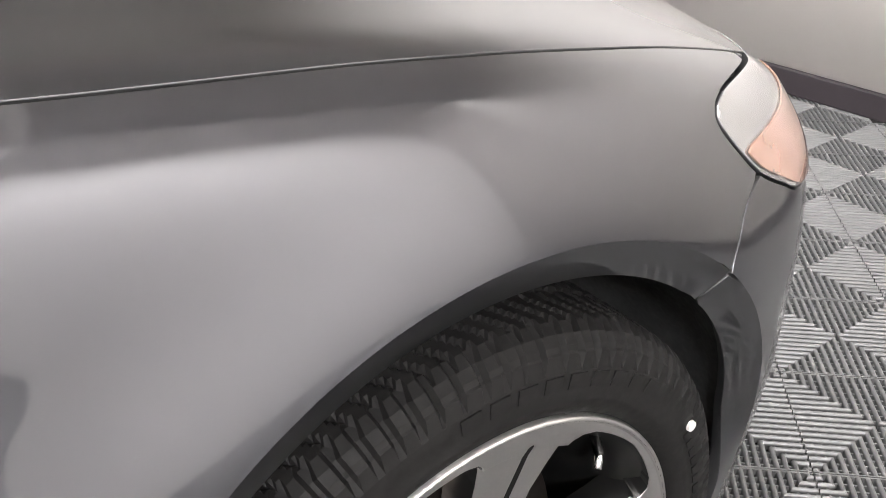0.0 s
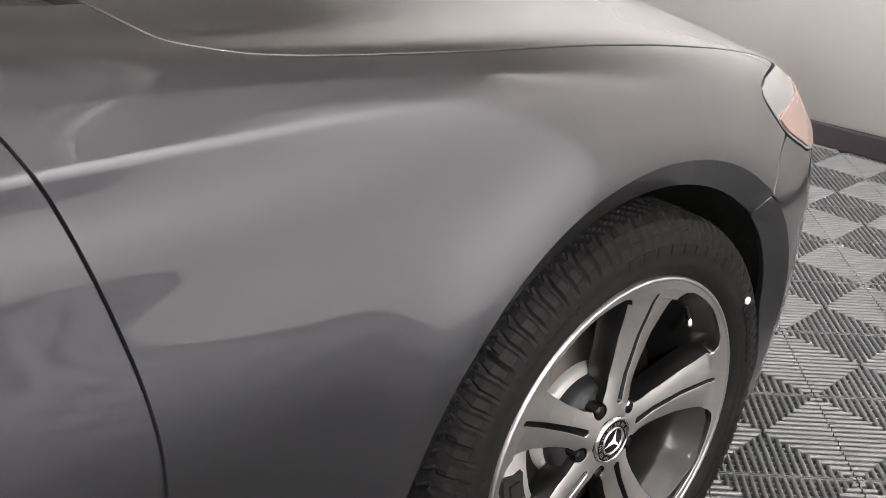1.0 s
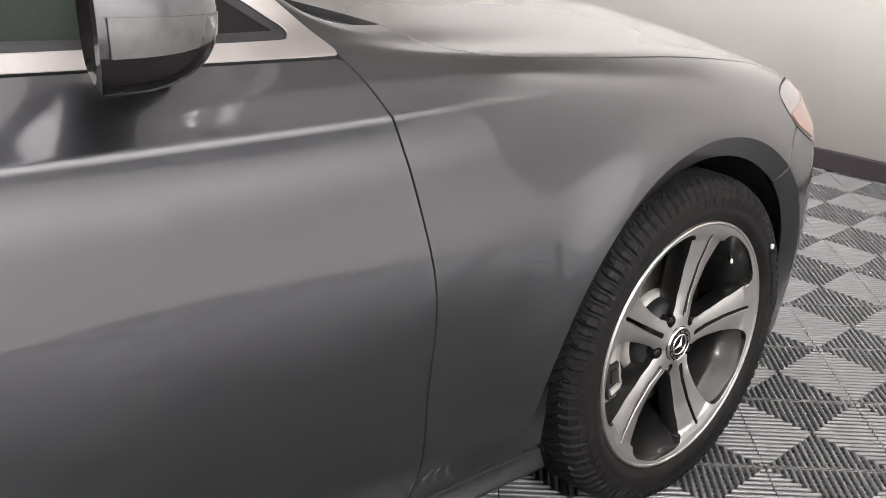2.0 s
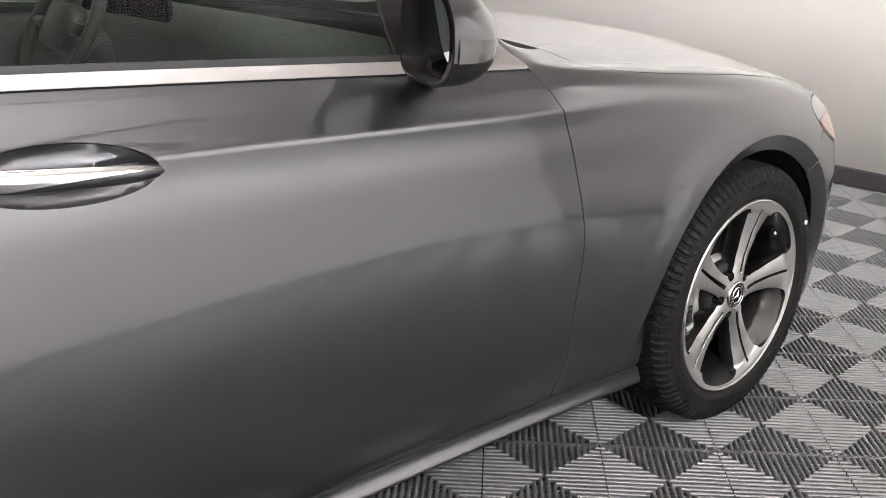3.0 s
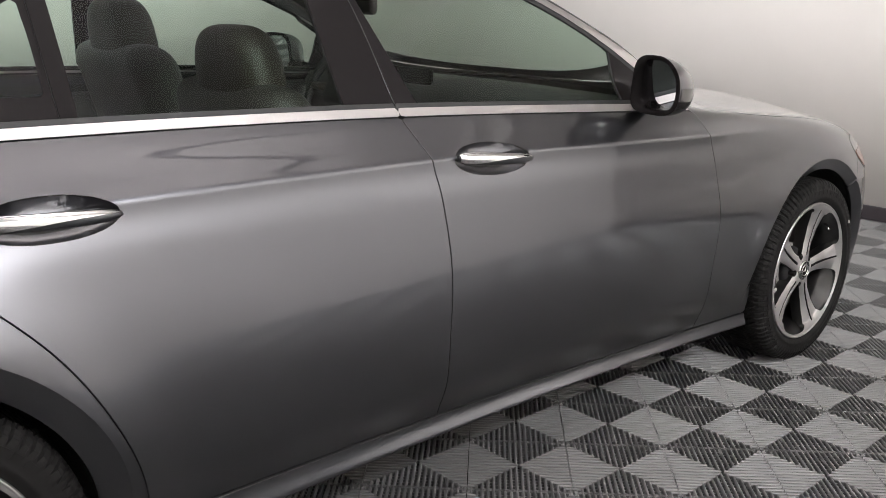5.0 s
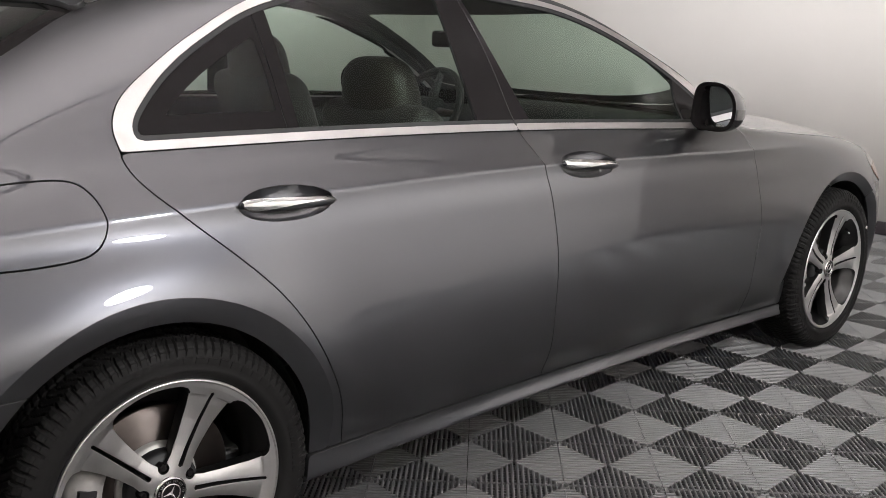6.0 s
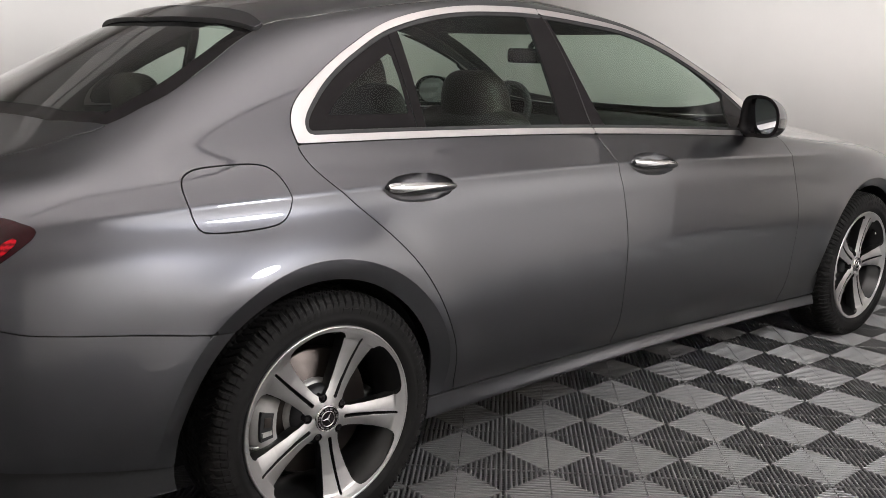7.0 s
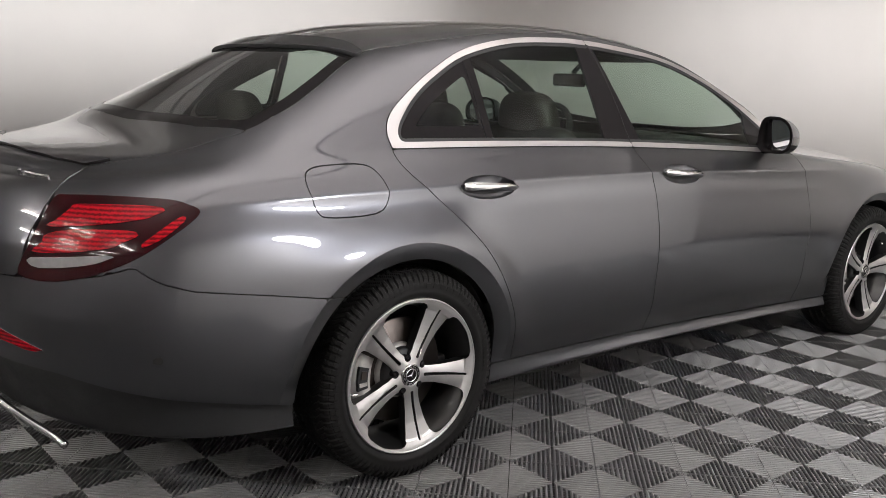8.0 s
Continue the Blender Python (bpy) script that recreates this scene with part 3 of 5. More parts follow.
rear_doors = lipped("rear_door", low_of(-b_side, c_side, above_sill, -belt, arch_r, GAP + 0.001 - d_cup[1]))
lipped("front_fender", low_of(a_side, -hood_in, arch_f, -bump_f, -d_lamp_f, above_sill, m(3.36 - SX), np.where(SU < 9, 1, -1)))
panel("hood", low_of(hood_in, m(SX - 2.31), m(3.6 - SX), np.where(SU > 6.5, 1, -1.0)), "grey metallic bonnet", sides=False)
lipped("front_bumper", low_of(np.maximum(bump_f, m(SX - 3.36)), -d_lamp_f, arch_f, np.maximum(-hood_in, m(SX - 3.6)), m(SU - 0.2)), sides=False)
sill_parts = panel("sill", low_of(-m(SZ - sill_line + 0.004), arch_f, arch_r, m(SX - 0.3), m(2.75 - SX)), "grey side skirt")
frame_f = low_of(-d_out, np.where(SX < -0.427, -trunk_in, -glass_in), np.maximum(-c_side, belt), m(2.2 - SX), np.where(SX < 0, bump_up, 1), arch_r, -d_lamp_r, -d_fuel, above_sill)
lipped("quarter_panel", frame_f, "grey rear quarter panel running up into the roof pillar")
panel("fuel_flap", low_of(d_fuel, np.where((SU > 4) & (SU < 8), 1, -1)), lift=0.0003)
valance = m(np.interp(SX, (-1.2, -0.984, -0.879, -0.757, -0.613, -0.372, -0.2), (0.49, 0.467, 0.434, 0.402, 0.372, 0.313, 0.29)) - SZ)
lipped("rear_bumper", low_of(-bump_up, arch_r, np.where(SX < 0, 1, -1.0), -d_lamp_r, -valance + 0.002), sides=False)
panel("rear_valance", low_of(valance + 0.004, arch_r, np.where(SX < 0, 1, -1.0), m(SU - 0.2)), "dark grey lower bumper panel", BLACK, 0.0, -0.012, False)
base_x = np.interp(SW, (0, 0.1, 0.47, 0.56, 0.63), (-0.535, -0.531, -0.5, -0.465, -0.42))
panel("trunk_lid", low_of(trunk_in, m(base_x - SX), bump_up, -d_lamp_r), "grey boot lid", sides=False)
rear_glass = low_of(glass_in, m(SX - base_x), m(0.03 - SX))
panel("rear_window", rear_glass, "tinted rear window", REAR_WINDOW, 0, -0.004, False)
band = np.minimum(rear_glass, 0.046 - low_of(glass_in * 0.9, m(SX - base_x) * 0.8 + 0.004, m(0.03 - SX)))
panel("rear_window_border", band, "black window border", BLACK_GLOSS, 0, -0.0025, False)
spoil_back = np.interp(SW, (0, 0.3, 0.45, 0.53), (-0.055, -0.028, 0.0, 0.022))
spoil_front = np.interp(SW, (0, 0.2, 0.42, 0.53), (0.04, 0.045, 0.06, 0.05))
panel("roof_spoiler", low_of(glass_in + 0.008, m(SX - spoil_back), m(spoil_front - SX)), "small roof spoiler lip", PAINT, 0.014, 0.012, False)
wind_top = 1.4 - 0.1 * (SW / 0.58) ** 2
panel("roof", low_of(glass_in, m(SX - spoil_front), m(wind_top - SX)), "black glass roof panel", ROOF, sides=False)
screen = low_of(glass_in, m(SX - wind_top), m(2.3 - 0.16 * (SW / 0.7) ** 2 - SX))
panel("windscreen", screen, "windscreen", WINDOW, 0, -0.003, False)
panel("windscreen_border", low_of(screen, np.maximum(0.085 - low_of(glass_in, m(2.3 - 0.16 * (SW / 0.7) ** 2 - SX)), 0.3 - m(SX - wind_top))), "black windscreen border", BLACK, 0, -0.006, False)
panel("cowl", low_of(glass_in + 0.02, m(SX - (2.29 - 0.16 * (SW / 0.7) ** 2)), m(2.42 - SX)), "black scuttle panel", BLACK, 0.0, -0.012, False)

# windows and their trims, children of the doors
sail = m(SX - np.interp(SZ, (0.95, 1.0, 1.12, 1.2), (1.915, 1.92, 1.925, 1.93)))
rear_edge, front_edge = np.interp(SZ, (1.02, 1.38), (0.997, 0.945)), np.interp(SZ, (1.02, 1.38), (1.2, 1.035))
div0, div1 = np.interp(SZ, (1.03, 1.32), (0.401, 0.39)), np.interp(SZ, (1.03, 1.32), (0.432, 0.425))
for k in (0, 1):
    pf, pr = front_doors[k], rear_doors[k]

    def one(name, f, material, label, parent, depth=0.01, lift=0.0, edge=EDGE):
        v, fc, sl = cut_sheet(SKIN, SKIN_N, f - 0.0006, depth, lift, 1 + k)
        if k:
            v, fc = v * np.array([1, -1, 1]), [q[::-1] for q in fc]
        return mesh_object(name, v, fc, [material, edge], sl, parent=parent, label=label)

    one("window_trim", low_of(d_out, -d_in, b_side, -a_side), CHROME, "satin aluminium window trim", pf, 0.012, 0.004)
    one("window_trim", low_of(d_out, -d_in, -b_side), CHROME, "satin aluminium window trim", pr, 0.012, 0.004)
    one("pillar_cover", low_of(d_in, b_side, m(front_edge - SX)), BLACK_GLOSS, "gloss black pillar cover", pf, 0.01, 0.001)
    one("pillar_cover", low_of(d_in, -b_side, m(SX - rear_edge)), BLACK_GLOSS, "gloss black pillar cover", pr, 0.01, 0.001)
    # a thin grey bar stands in for the glint along the pillar joint
    pts = []
    for z in np.linspace(1.035, 1.372, 18):
        x = float(line(SEAM_B, z)) + 0.002
        i = int(np.argmin(np.abs(SX[:, 60] - x)))
        pts.append((x, (1 if k else -1) * (float(np.interp(z, SZ[i, 88:128], SW[i, 88:128])) + 0.0012), z))
    part("pillar_glint", tube_bm(pts, 0.001, 6), ALLOY_DARK, pf, "thin grey bar standing in for the glint between the pillar covers", True)
    one("mirror_sail", low_of(d_in, sail), BLACK_GLOSS, "gloss black mirror base panel", pf, 0.01, 0.001)
    one("window_pane", low_of(d_in + 0.004, m(SX - front_edge) + 0.004, -sail), WINDOW, "green-tinted side window", pf, 0, -0.004)
    one("window_pane", low_of(d_in + 0.004, m(rear_edge - SX) + 0.004, m(SX - div1) + 0.002), WINDOW, "green-tinted side window", pr, 0, -0.004)
    one("window_bar", low_of(d_in, m(SX - div0), m(div1 - SX)), BLACK_GLOSS, "black window divider", pr, 0.012, 0.001)
    quarter = low_of(d_in + 0.004, m(div0 - SX))
    one("quarter_pane", quarter, WINDOW, "green-tinted quarter window", pr, 0, -0.004)
    one("quarter_border", np.minimum(quarter, 0.05 - low_of(d_in, m(div0 - SX) + 0.035, m(SZ - 1.05) + 0.03)), BLACK_GLOSS, "black window border", pr, 0, -0.002)
    # window seals inside the trim
    tagged(one("window_seal", low_of(d_in + 0.006, 0.011 - d_in, b_side), BLACK, "", pf, 0.006, 0.0015), "black rubber window seal", kind="stuff")
    tagged(one("window_seal", low_of(d_in + 0.006, 0.011 - d_in, -b_side), BLACK, "", pr, 0.006, 0.0015), "black rubber window seal", kind="stuff")

# lamps in the skin
panel("tail_lamp", low_of(d_lamp_r + 0.0035, np.where(SX < -0.5, 1, -1)), "red tail lamp with clear reversing strip", RED_DARK, 0.02, 0.002)
panel("headlamp", low_of(d_lamp_f - 0.0005, np.where(SX > 3, 1, -1)), "clear headlamp with amber corner", CLEAR, 0.02, 0.001)

# dark shell behind the joints
shell = low_of(m(SU - 0.3), m(6.8 - SU), arch_f - 0.012, arch_r - 0.012)
panel("inner_shell", shell, "black inner body shell", BLACK, 0, -0.022, step=2)
top = np.where(SU > 6.6, 1, -1.0)
panel("bonnet_underside", low_of(top, m(SX - 2.45)), "black inner body shell", BLACK, 0, -0.02, False, step=3)
panel("boot_underside", low_of(top, m(-0.6 - SX)), "black inner body shell", BLACK, 0, -0.02, False, step=3)
panel("headliner", low_of(np.where(SU > 8.95, 1, -1.0), m(SX - 0.02), m(wind_top - SX)), "dark grey roof lining", DASH, 0, -0.03, False, step=2)
panel("pillar_lining", low_of(frame_f + 0.01, np.where(SU > 6.9, 1, -1.0), m(SX + 0.5)), "dark grey pillar lining", DASH, 0, -0.02, step=2)
part("underbody", box_bm(-0.7, 3.5, -0.6, 0.6, 0.17, 0.3, 0.03), BLACK, car, "black underbody")
for hx in (AX_R, AX_F):
    for sy in (-1, 1):
        bm = bmesh.new()
        rings = []
        for i in range(33):
            a = math.radians(-4 + 188 * i / 32)
            rings.append([bm.verts.new((hx + r * math.cos(a), sy * y, HUB_Z + r * math.sin(a))) for r, y in ((0.386, 0.846), (0.402, 0.8), (0.405, 0.6), (0.1, 0.6))])
        for r0, r1 in zip(rings, rings[1:]):
            for p in range(3):
                bm.faces.new((r0[p], r0[p + 1], r1[p + 1], r1[p]))
        part("wheel_liner", bm, LINER, car, "black felt wheel arch liner", True)

# ---------------------------------------------------------------- wheels
TYRE_R, RIM_R = 0.337, 0.247


def build_wheel():
    """A wheel about the y axis, its outer face towards -y, hub cap at y = 0."""
    wheel = new("wheel")
    # tyre: profile from the inner bead over the tread to the outer bead
    prof = [(0.23, 0.19), (0.27, 0.205), (0.31, 0.2), (0.326, 0.188), (0.3335, 0.172)]
    for y in np.linspace(0.165, 0.012, 29):
        prof.append((TYRE_R - 0.0035 * ((y - 0.09) / 0.08) ** 2, y))
    prof += [(0.3325, 0.004), (0.327, -0.007), (0.32, -0.014), (0.3155, -0.0165), (0.314, -0.0185), (0.3, -0.0225), (0.286, -0.0235), (0.275, -0.0225), (0.273, -0.0235), (0.266, -0.022), (0.258, -0.018), (0.252, -0.012), (0.245, -0.004), (0.235, 0.01)]
    n, k = 576, len(prof)
    th = 2 * math.pi * np.arange(n) / n
    R = np.repeat(np.array([p[0] for p in prof])[None], n, 0)
    Y = np.repeat(np.array([p[1] for p in prof])[None], n, 0)
    on = (Y > 0.0) & (Y < 0.175) & (R > 0.33)
    for groove in (0.055, 0.09, 0.125):
        R = R - np.where(on & (np.abs(Y - groove) < 0.0045), 0.007, 0)
    # slanted sipes and shoulder blocks
    ph = (th[:, None] * 96 / (2 * math.pi) + 26 * np.abs(Y - 0.09)) % 1.0
    R = R - np.where(on & (ph < 0.17) & (np.abs(Y - 0.09) > 0.04), 0.005, 0)
    ph2 = (th[:, None] * 108 / (2 * math.pi) + 14 * (Y - 0.09)) % 1.0
    R = R - np.where(on & (ph2 < 0.25) & (np.abs(Y - 0.09) < 0.04), 0.003, 0)
    sh = (R > 0.312) & (Y < 0.012)
    ph3 = (th[:, None] * 96 / (2 * math.pi)) % 1.0
    Y = Y + np.where(sh & (ph3 < 0.17), 0.004, 0)
    R = R - np.where(sh & (ph3 < 0.17), 0.003, 0)
    verts = np.stack([R * np.cos(th)[:, None], Y, R * np.sin(th)[:, None]], 2).reshape(-1, 3)
    faces = [(i * k + p, i * k + p + 1, ((i + 1) % n) * k + p + 1, ((i + 1) % n) * k + p) for i in range(n) for p in range(k - 1)]
    tyre = mesh_object("tyre", verts, faces, [RUBBER], smooth=True, parent=wheel, label="black tyre with grooved tread")
    tread = np.tile(np.array([p[0] > 0.312 for p in prof[:-1]]), n)
    tyre.data.polygons.foreach_set("use_smooth", ~tread)
    # raised bars in place of the side wall's writing
    bm = bmesh.new()
    for a0, a1, r0, r1, cnt in ((62, 112, 0.284, 0.298, 9), (200, 246, 0.284, 0.298, 9), (128, 150, 0.281, 0.289, 8), (20, 44, 0.281, 0.289, 8)):
        for c in range(cnt):
            s = math.radians(a0 + (a1 - a0) * (c + 0.12) / cnt)
            e = math.radians(a0 + (a1 - a0) * (c + 0.8) / cnt)
            lo = [bm.verts.new((r * math.cos(a), -0.0222, r * math.sin(a))) for r, a in ((r0, s), (r0, e), (r1, e), (r1, s))]
            hi = [bm.verts.new((r * math.cos(a), -0.0243, r * math.sin(a))) for r, a in ((r0, s), (r0, e), (r1, e), (r1, s))]
            bm.faces.new(hi)
            for q in range(4):
                bm.faces.new((lo[q], lo[(q + 1) % 4], hi[(q + 1) % 4], hi[q]))
    bmesh.ops.recalc_face_normals(bm, faces=bm.faces[:])
    tagged(part("sidewall_marking", bm, RUBBER, tyre), "raised black bars on the side wall", kind="stuff")
    # rim barrel
    v, f = lathe([(0.242, 0.2), (0.225, 0.185), (0.212, 0.14), (0.21, 0.07), (0.222, 0.028), (0.231, 0.012), (0.236, 0.0), (0.24, -0.012), (0.2455, -0.0165), (0.249, -0.0145), (0.2505, -0.006), (0.246, 0.004)], 96)
    mesh_object("rim", v, f, [ALLOY_DARK], parent=wheel, label="dark grey alloy rim")
    v, f = lathe([(0.2415, -0.0085), (0.2425, -0.014), (0.2445, -0.016), (0.247, -0.0172), (0.2495, -0.0155), (0.2512, -0.007)], 120)
    mesh_object("rim_lip", v, f, [ALLOY], parent=wheel, label="bright machined rim lip")
    # spokes: five pairs, cut from a dished face
    nr, nt = 150, 900
    rr = np.linspace(0.03, 0.2465, nr)
    tt = np.linspace(0, 2 * math.pi, nt + 1)
    r2, t2 = np.meshgrid(rr, tt, indexing="ij")
    rel = (t2 - math.radians(90)) % (2 * math.pi / 5)
    rel = np.minimum(rel, 2 * math.pi / 5 - rel)
    across = r2 * np.sin(rel)
    half = np.interp(rr, (0.03, 0.062, 0.08, 0.12, 0.16, 0.19, 0.21, 0.222, 0.23, 0.235, 0.239, 0.2465), (0.04, 0.029, 0.0265, 0.0295, 0.0355, 0.0415, 0.047, 0.053, 0.062, 0.078, 0.15, 0.3))[:, None]
    slot = np.interp(rr, (0.03, 0.052, 0.058, 0.1, 0.16, 0.222, 0.228, 0.2465), (-0.01, -0.004, 0.0062, 0.0055, 0.0048, 0.0042, -0.004, -0.01))[:, None]
    face_y = np.interp(rr, (0.03, 0.06, 0.1, 0.16, 0.21, 0.232, 0.2465), (0.004, 0.006, 0.008, 0.004, -0.005, -0.0125, -0.0155))[:, None] + 0 * t2
    face_y = face_y + 0.006 * np.clip(across / np.maximum(half, 0.02), 0, 1) ** 2 * (r2 < 0.215)
    P = np.stack([r2 * np.cos(t2), face_y, r2 * np.sin(t2)], 2)
    N = -grid_normals(P)
    N[:, -1] = N[:, 0]
    if N[60, 60, 1] > 0:
        N = -N
    bolt = np.full_like(r2, 1.0)
    for i in range(5):
        a = math.radians(90 + 36 + 72 * i)
        bolt = np.minimum(bolt, np.hypot(P[..., 0] - 0.056 * math.cos(a), P[..., 2] - 0.056 * math.sin(a)) - 0.0125)
    f = np.minimum(np.minimum(half - across, across - slot), bolt)
    v, fc, sl = cut_sheet(P, N, f, 0.045, 0.0)
    fc = [q[::-1] for q in fc]
    mesh_object("spoke_face", v, fc, [ALLOY, ALLOY_DARK], sl, parent=wheel, label="machined five-twin-spoke alloy face")
    # hub behind the spokes, bolts, cap
    v, f = lathe([(0.0, 0.03), (0.075, 0.03), (0.08, 0.05), (0.08, 0.1)], 48)
    mesh_object("hub", v, f, [BLACK], parent=wheel, label="dark hub")
    for i in range(5):
        a = math.radians(90 + 36 + 72 * i)
        v, f = lathe([(0.0, 0.008), (0.0065, 0.008), (0.009, 0.011), (0.0095, 0.035)], 6)
        v = [(x + 0.056 * math.cos(a), y, z + 0.056 * math.sin(a)) for x, y, z in v]
        mesh_object("wheel_bolt", v, f, [BLACK_GLOSS], smooth=False, parent=wheel)
    v, f = lathe([(0.0, 0.0), (0.018, 0.0), (0.027, 0.0005), (0.034, 0.002), (0.0365, 0.008)], 64)
    cap = mesh_object("hub_cap", v, f, [BLACK_GLOSS], parent=wheel, label="round black hub cap")
    v, f = lathe([(0.0185, 0.0), (0.0195, -0.002), (0.021, -0.002), (0.022, 0.0)], 64)
    mesh_object("cap_ring", v, f, [BRIGHT], parent=cap, label="bright ring")
    v, f = lathe([(0.0315, 0.001), (0.032, -0.0008), (0.034, -0.0005), (0.036, 0.004)], 64)
    mesh_object("cap_ring", v, f, [BRIGHT], parent=cap, label="bright ring")
    bm = bmesh.new()
    for i in range(3):
        a = math.radians(90 + 120 * i)
        c, s = math.cos(a), math.sin(a)
        pts = [(0.0195 * c, -0.001, 0.0195 * s), (0.004 * math.cos(a + 1.05), -0.001, 0.004 * math.sin(a + 1.05)), (0, -0.0045, 0), (0.004 * math.cos(a - 1.05), -0.001, 0.004 * math.sin(a - 1.05))]
        q = [bm.verts.new(p) for p in pts]
        bm.faces.new((q[0], q[1], q[2]))
        bm.faces.new((q[0], q[2], q[3]))
    bmesh.ops.recalc_face_normals(bm, faces=bm.faces[:])
    part("cap_emblem", bm, BRIGHT, cap, "bright three-armed shape")
    bm = bmesh.new()
    for i in range(40):
        a = math.radians(20 + i * 8.2)
        if i % 4 == 3:
            continue
        q = []
        for r, d in ((0.0245, -0.045), (0.0295, -0.045), (0.0295, 0.045), (0.0245, 0.045)):
            q.append(bm.verts.new((r * math.cos(a + d), -0.0008 + 0.03 * (r - 0.0245), r * math.sin(a + d))))
        bm.faces.new(q)
    part("cap_bars", bm, BRIGHT, cap, "small bright bars round the cap")
    # brake disc and caliper
    v, f = lathe([(0.07, 0.062), (0.085, 0.062), (0.088, 0.075), (0.168, 0.075), (0.17, 0.078), (0.17, 0.1), (0.1, 0.1)], 72)
    disc = mesh_object("brake_disc", v, f, [STEEL], parent=wheel, label="brown-grey steel brake disc")
    v, f = lathe([(0.0, 0.056), (0.07, 0.056), (0.084, 0.059), (0.09, 0.066), (0.0905, 0.078)], 60)
    mesh_object("disc_hat", v, f, [CALIPER], parent=disc, label="light grey middle of the brake disc")
    return wheel


def build_caliper(parent, angle):
    bm = bmesh.new()
    rings = []
    for i in range(13):
        a = math.radians(angle - 25 + 50 * i / 12)
        s = 1.0 - 0.35 * abs(i - 6) / 6
        rings.append([bm.verts.new((r * math.cos(a), y, r * math.sin(a))) for r, y in ((0.125, 0.06), (0.13, 0.052 - 0.014 * s), (0.16, 0.048 - 0.016 * s), (0.195, 0.055 - 0.012 * s), (0.2, 0.075), (0.195, 0.13), (0.125, 0.13))])
    for r0, r1 in zip(rings, rings[1:]):
        for p in range(7):
            bm.faces.new((r0[p], r0[(p + 1) % 7], r1[(p + 1) % 7], r1[p]))
    bm.faces.new(rings[0])
    bm.faces.new(rings[-1][::-1])
    bmesh.ops.recalc_face_normals(bm, faces=bm.faces[:])
    cal = part("brake_caliper", bm, CALIPER, parent, "light grey brake caliper", True)
    # black plate for shade in the bridge opening, plus pads' edges and spring clip
    for a0, a1, r0, r1, y, material, name in ((-12, 13, 0.143, 0.182, 0.0305, BLACK, "shade_plate"), (-8, 1, 0.15, 0.172, 0.0275, STEEL, "pad_edge"), (5, 9, 0.147, 0.178, 0.026, CALIPER, "spring_clip")):
        bm = bmesh.new()
        rows = [[bm.verts.new((r * math.cos(math.radians(angle + a0 + (a1 - a0) * i / 6)), y + d, r * math.sin(math.radians(angle + a0 + (a1 - a0) * i / 6)))) for r, d in ((r0, 0.014), (r0 + 0.002, 0), (r1 - 0.002, 0), (r1, 0.014))] for i in range(7)]
        for c0, c1 in zip(rows, rows[1:]):
            for p in range(3):
                bm.faces.new((c0[p], c0[p + 1], c1[p + 1], c1[p]))
        bm.faces.new(rows[0])
        bm.faces.new(rows[-1][::-1])
        bmesh.ops.recalc_face_normals(bm, faces=bm.faces[:])
        part(name, bm, material, cal)
    return cal


wheel = build_wheel()

FACE_Y = 0.872
places = [(hx, sy, turn, cal_at, valve_at) for hx, turn, cal_at, valve_at in ((HUB_R, 27.0, 176.0, 214.0), (HUB_F, 14.0, 192.0, 53.0)) for sy in (-1, 1)]
wheels = []
for hx, sy, turn, cal_at, valve_at in places:
    base = pose(hx, sy * FACE_Y, HUB_Z + 0.004)
    if sy == 1:
        base = base @ Matrix.Rotation(math.pi, 4, "Z")
    spun = base @ Matrix.Rotation(radians(turn), 4, "Y")
    wheels.append(copy_thing(wheel, spun) if wheels else wheel)
    wheels[-1].matrix_basis = spun
    hold = new("brake")
    hold.parent = car
    hold.matrix_basis = base
    build_caliper(hold, cal_at)
for w, (hx, sy, turn, cal_at, valve_at) in zip(wheels, places):
    w.parent = car
    a = math.radians(valve_at)
    part("valve", tube_bm([(0.226 * math.cos(a), 0.03, 0.226 * math.sin(a)), (0.212 * math.cos(a), 0.012, 0.212 * math.sin(a)), (0.2 * math.cos(a), 0.004, 0.2 * math.sin(a))], [0.0055, 0.005, 0.0042]), BRIGHT, w, "metal tyre valve", True)
    if hx == HUB_F and sy == -1:  # white dot on the side wall
        a = math.radians(44)
        v, f = lathe([(0.0, -0.0262), (0.0055, -0.0262), (0.006, -0.023)], 20)
        mesh_object("balance_dot", [(x + 0.293 * math.cos(a), y, z + 0.293 * math.sin(a)) for x, y, z in v], f, [WALL], smooth=False, parent=w, label="small white dot on the tyre")
tagged(wheel, "")

# ---------------------------------------------------------------- door handles, mirrors, lamp inserts, trims
def skin_at(x, z):
    """The place on the right side's skin at x and height z, with its normal."""
    i = int(np.argmin(np.abs(SX[:, 60] - x)))
    col = (SKIN_U > 1.5) & (SKIN_U < 8.8)
    j = int(np.argmin(np.where(col, np.abs(SZ[i] - z), 9)))
    return SKIN[i, j], SKIN_N[i, j]


def flip_y(v, fc, k):
    if k:
        return v * np.array([1, -1, 1]), [q[::-1] for q in fc]
    return v, fc


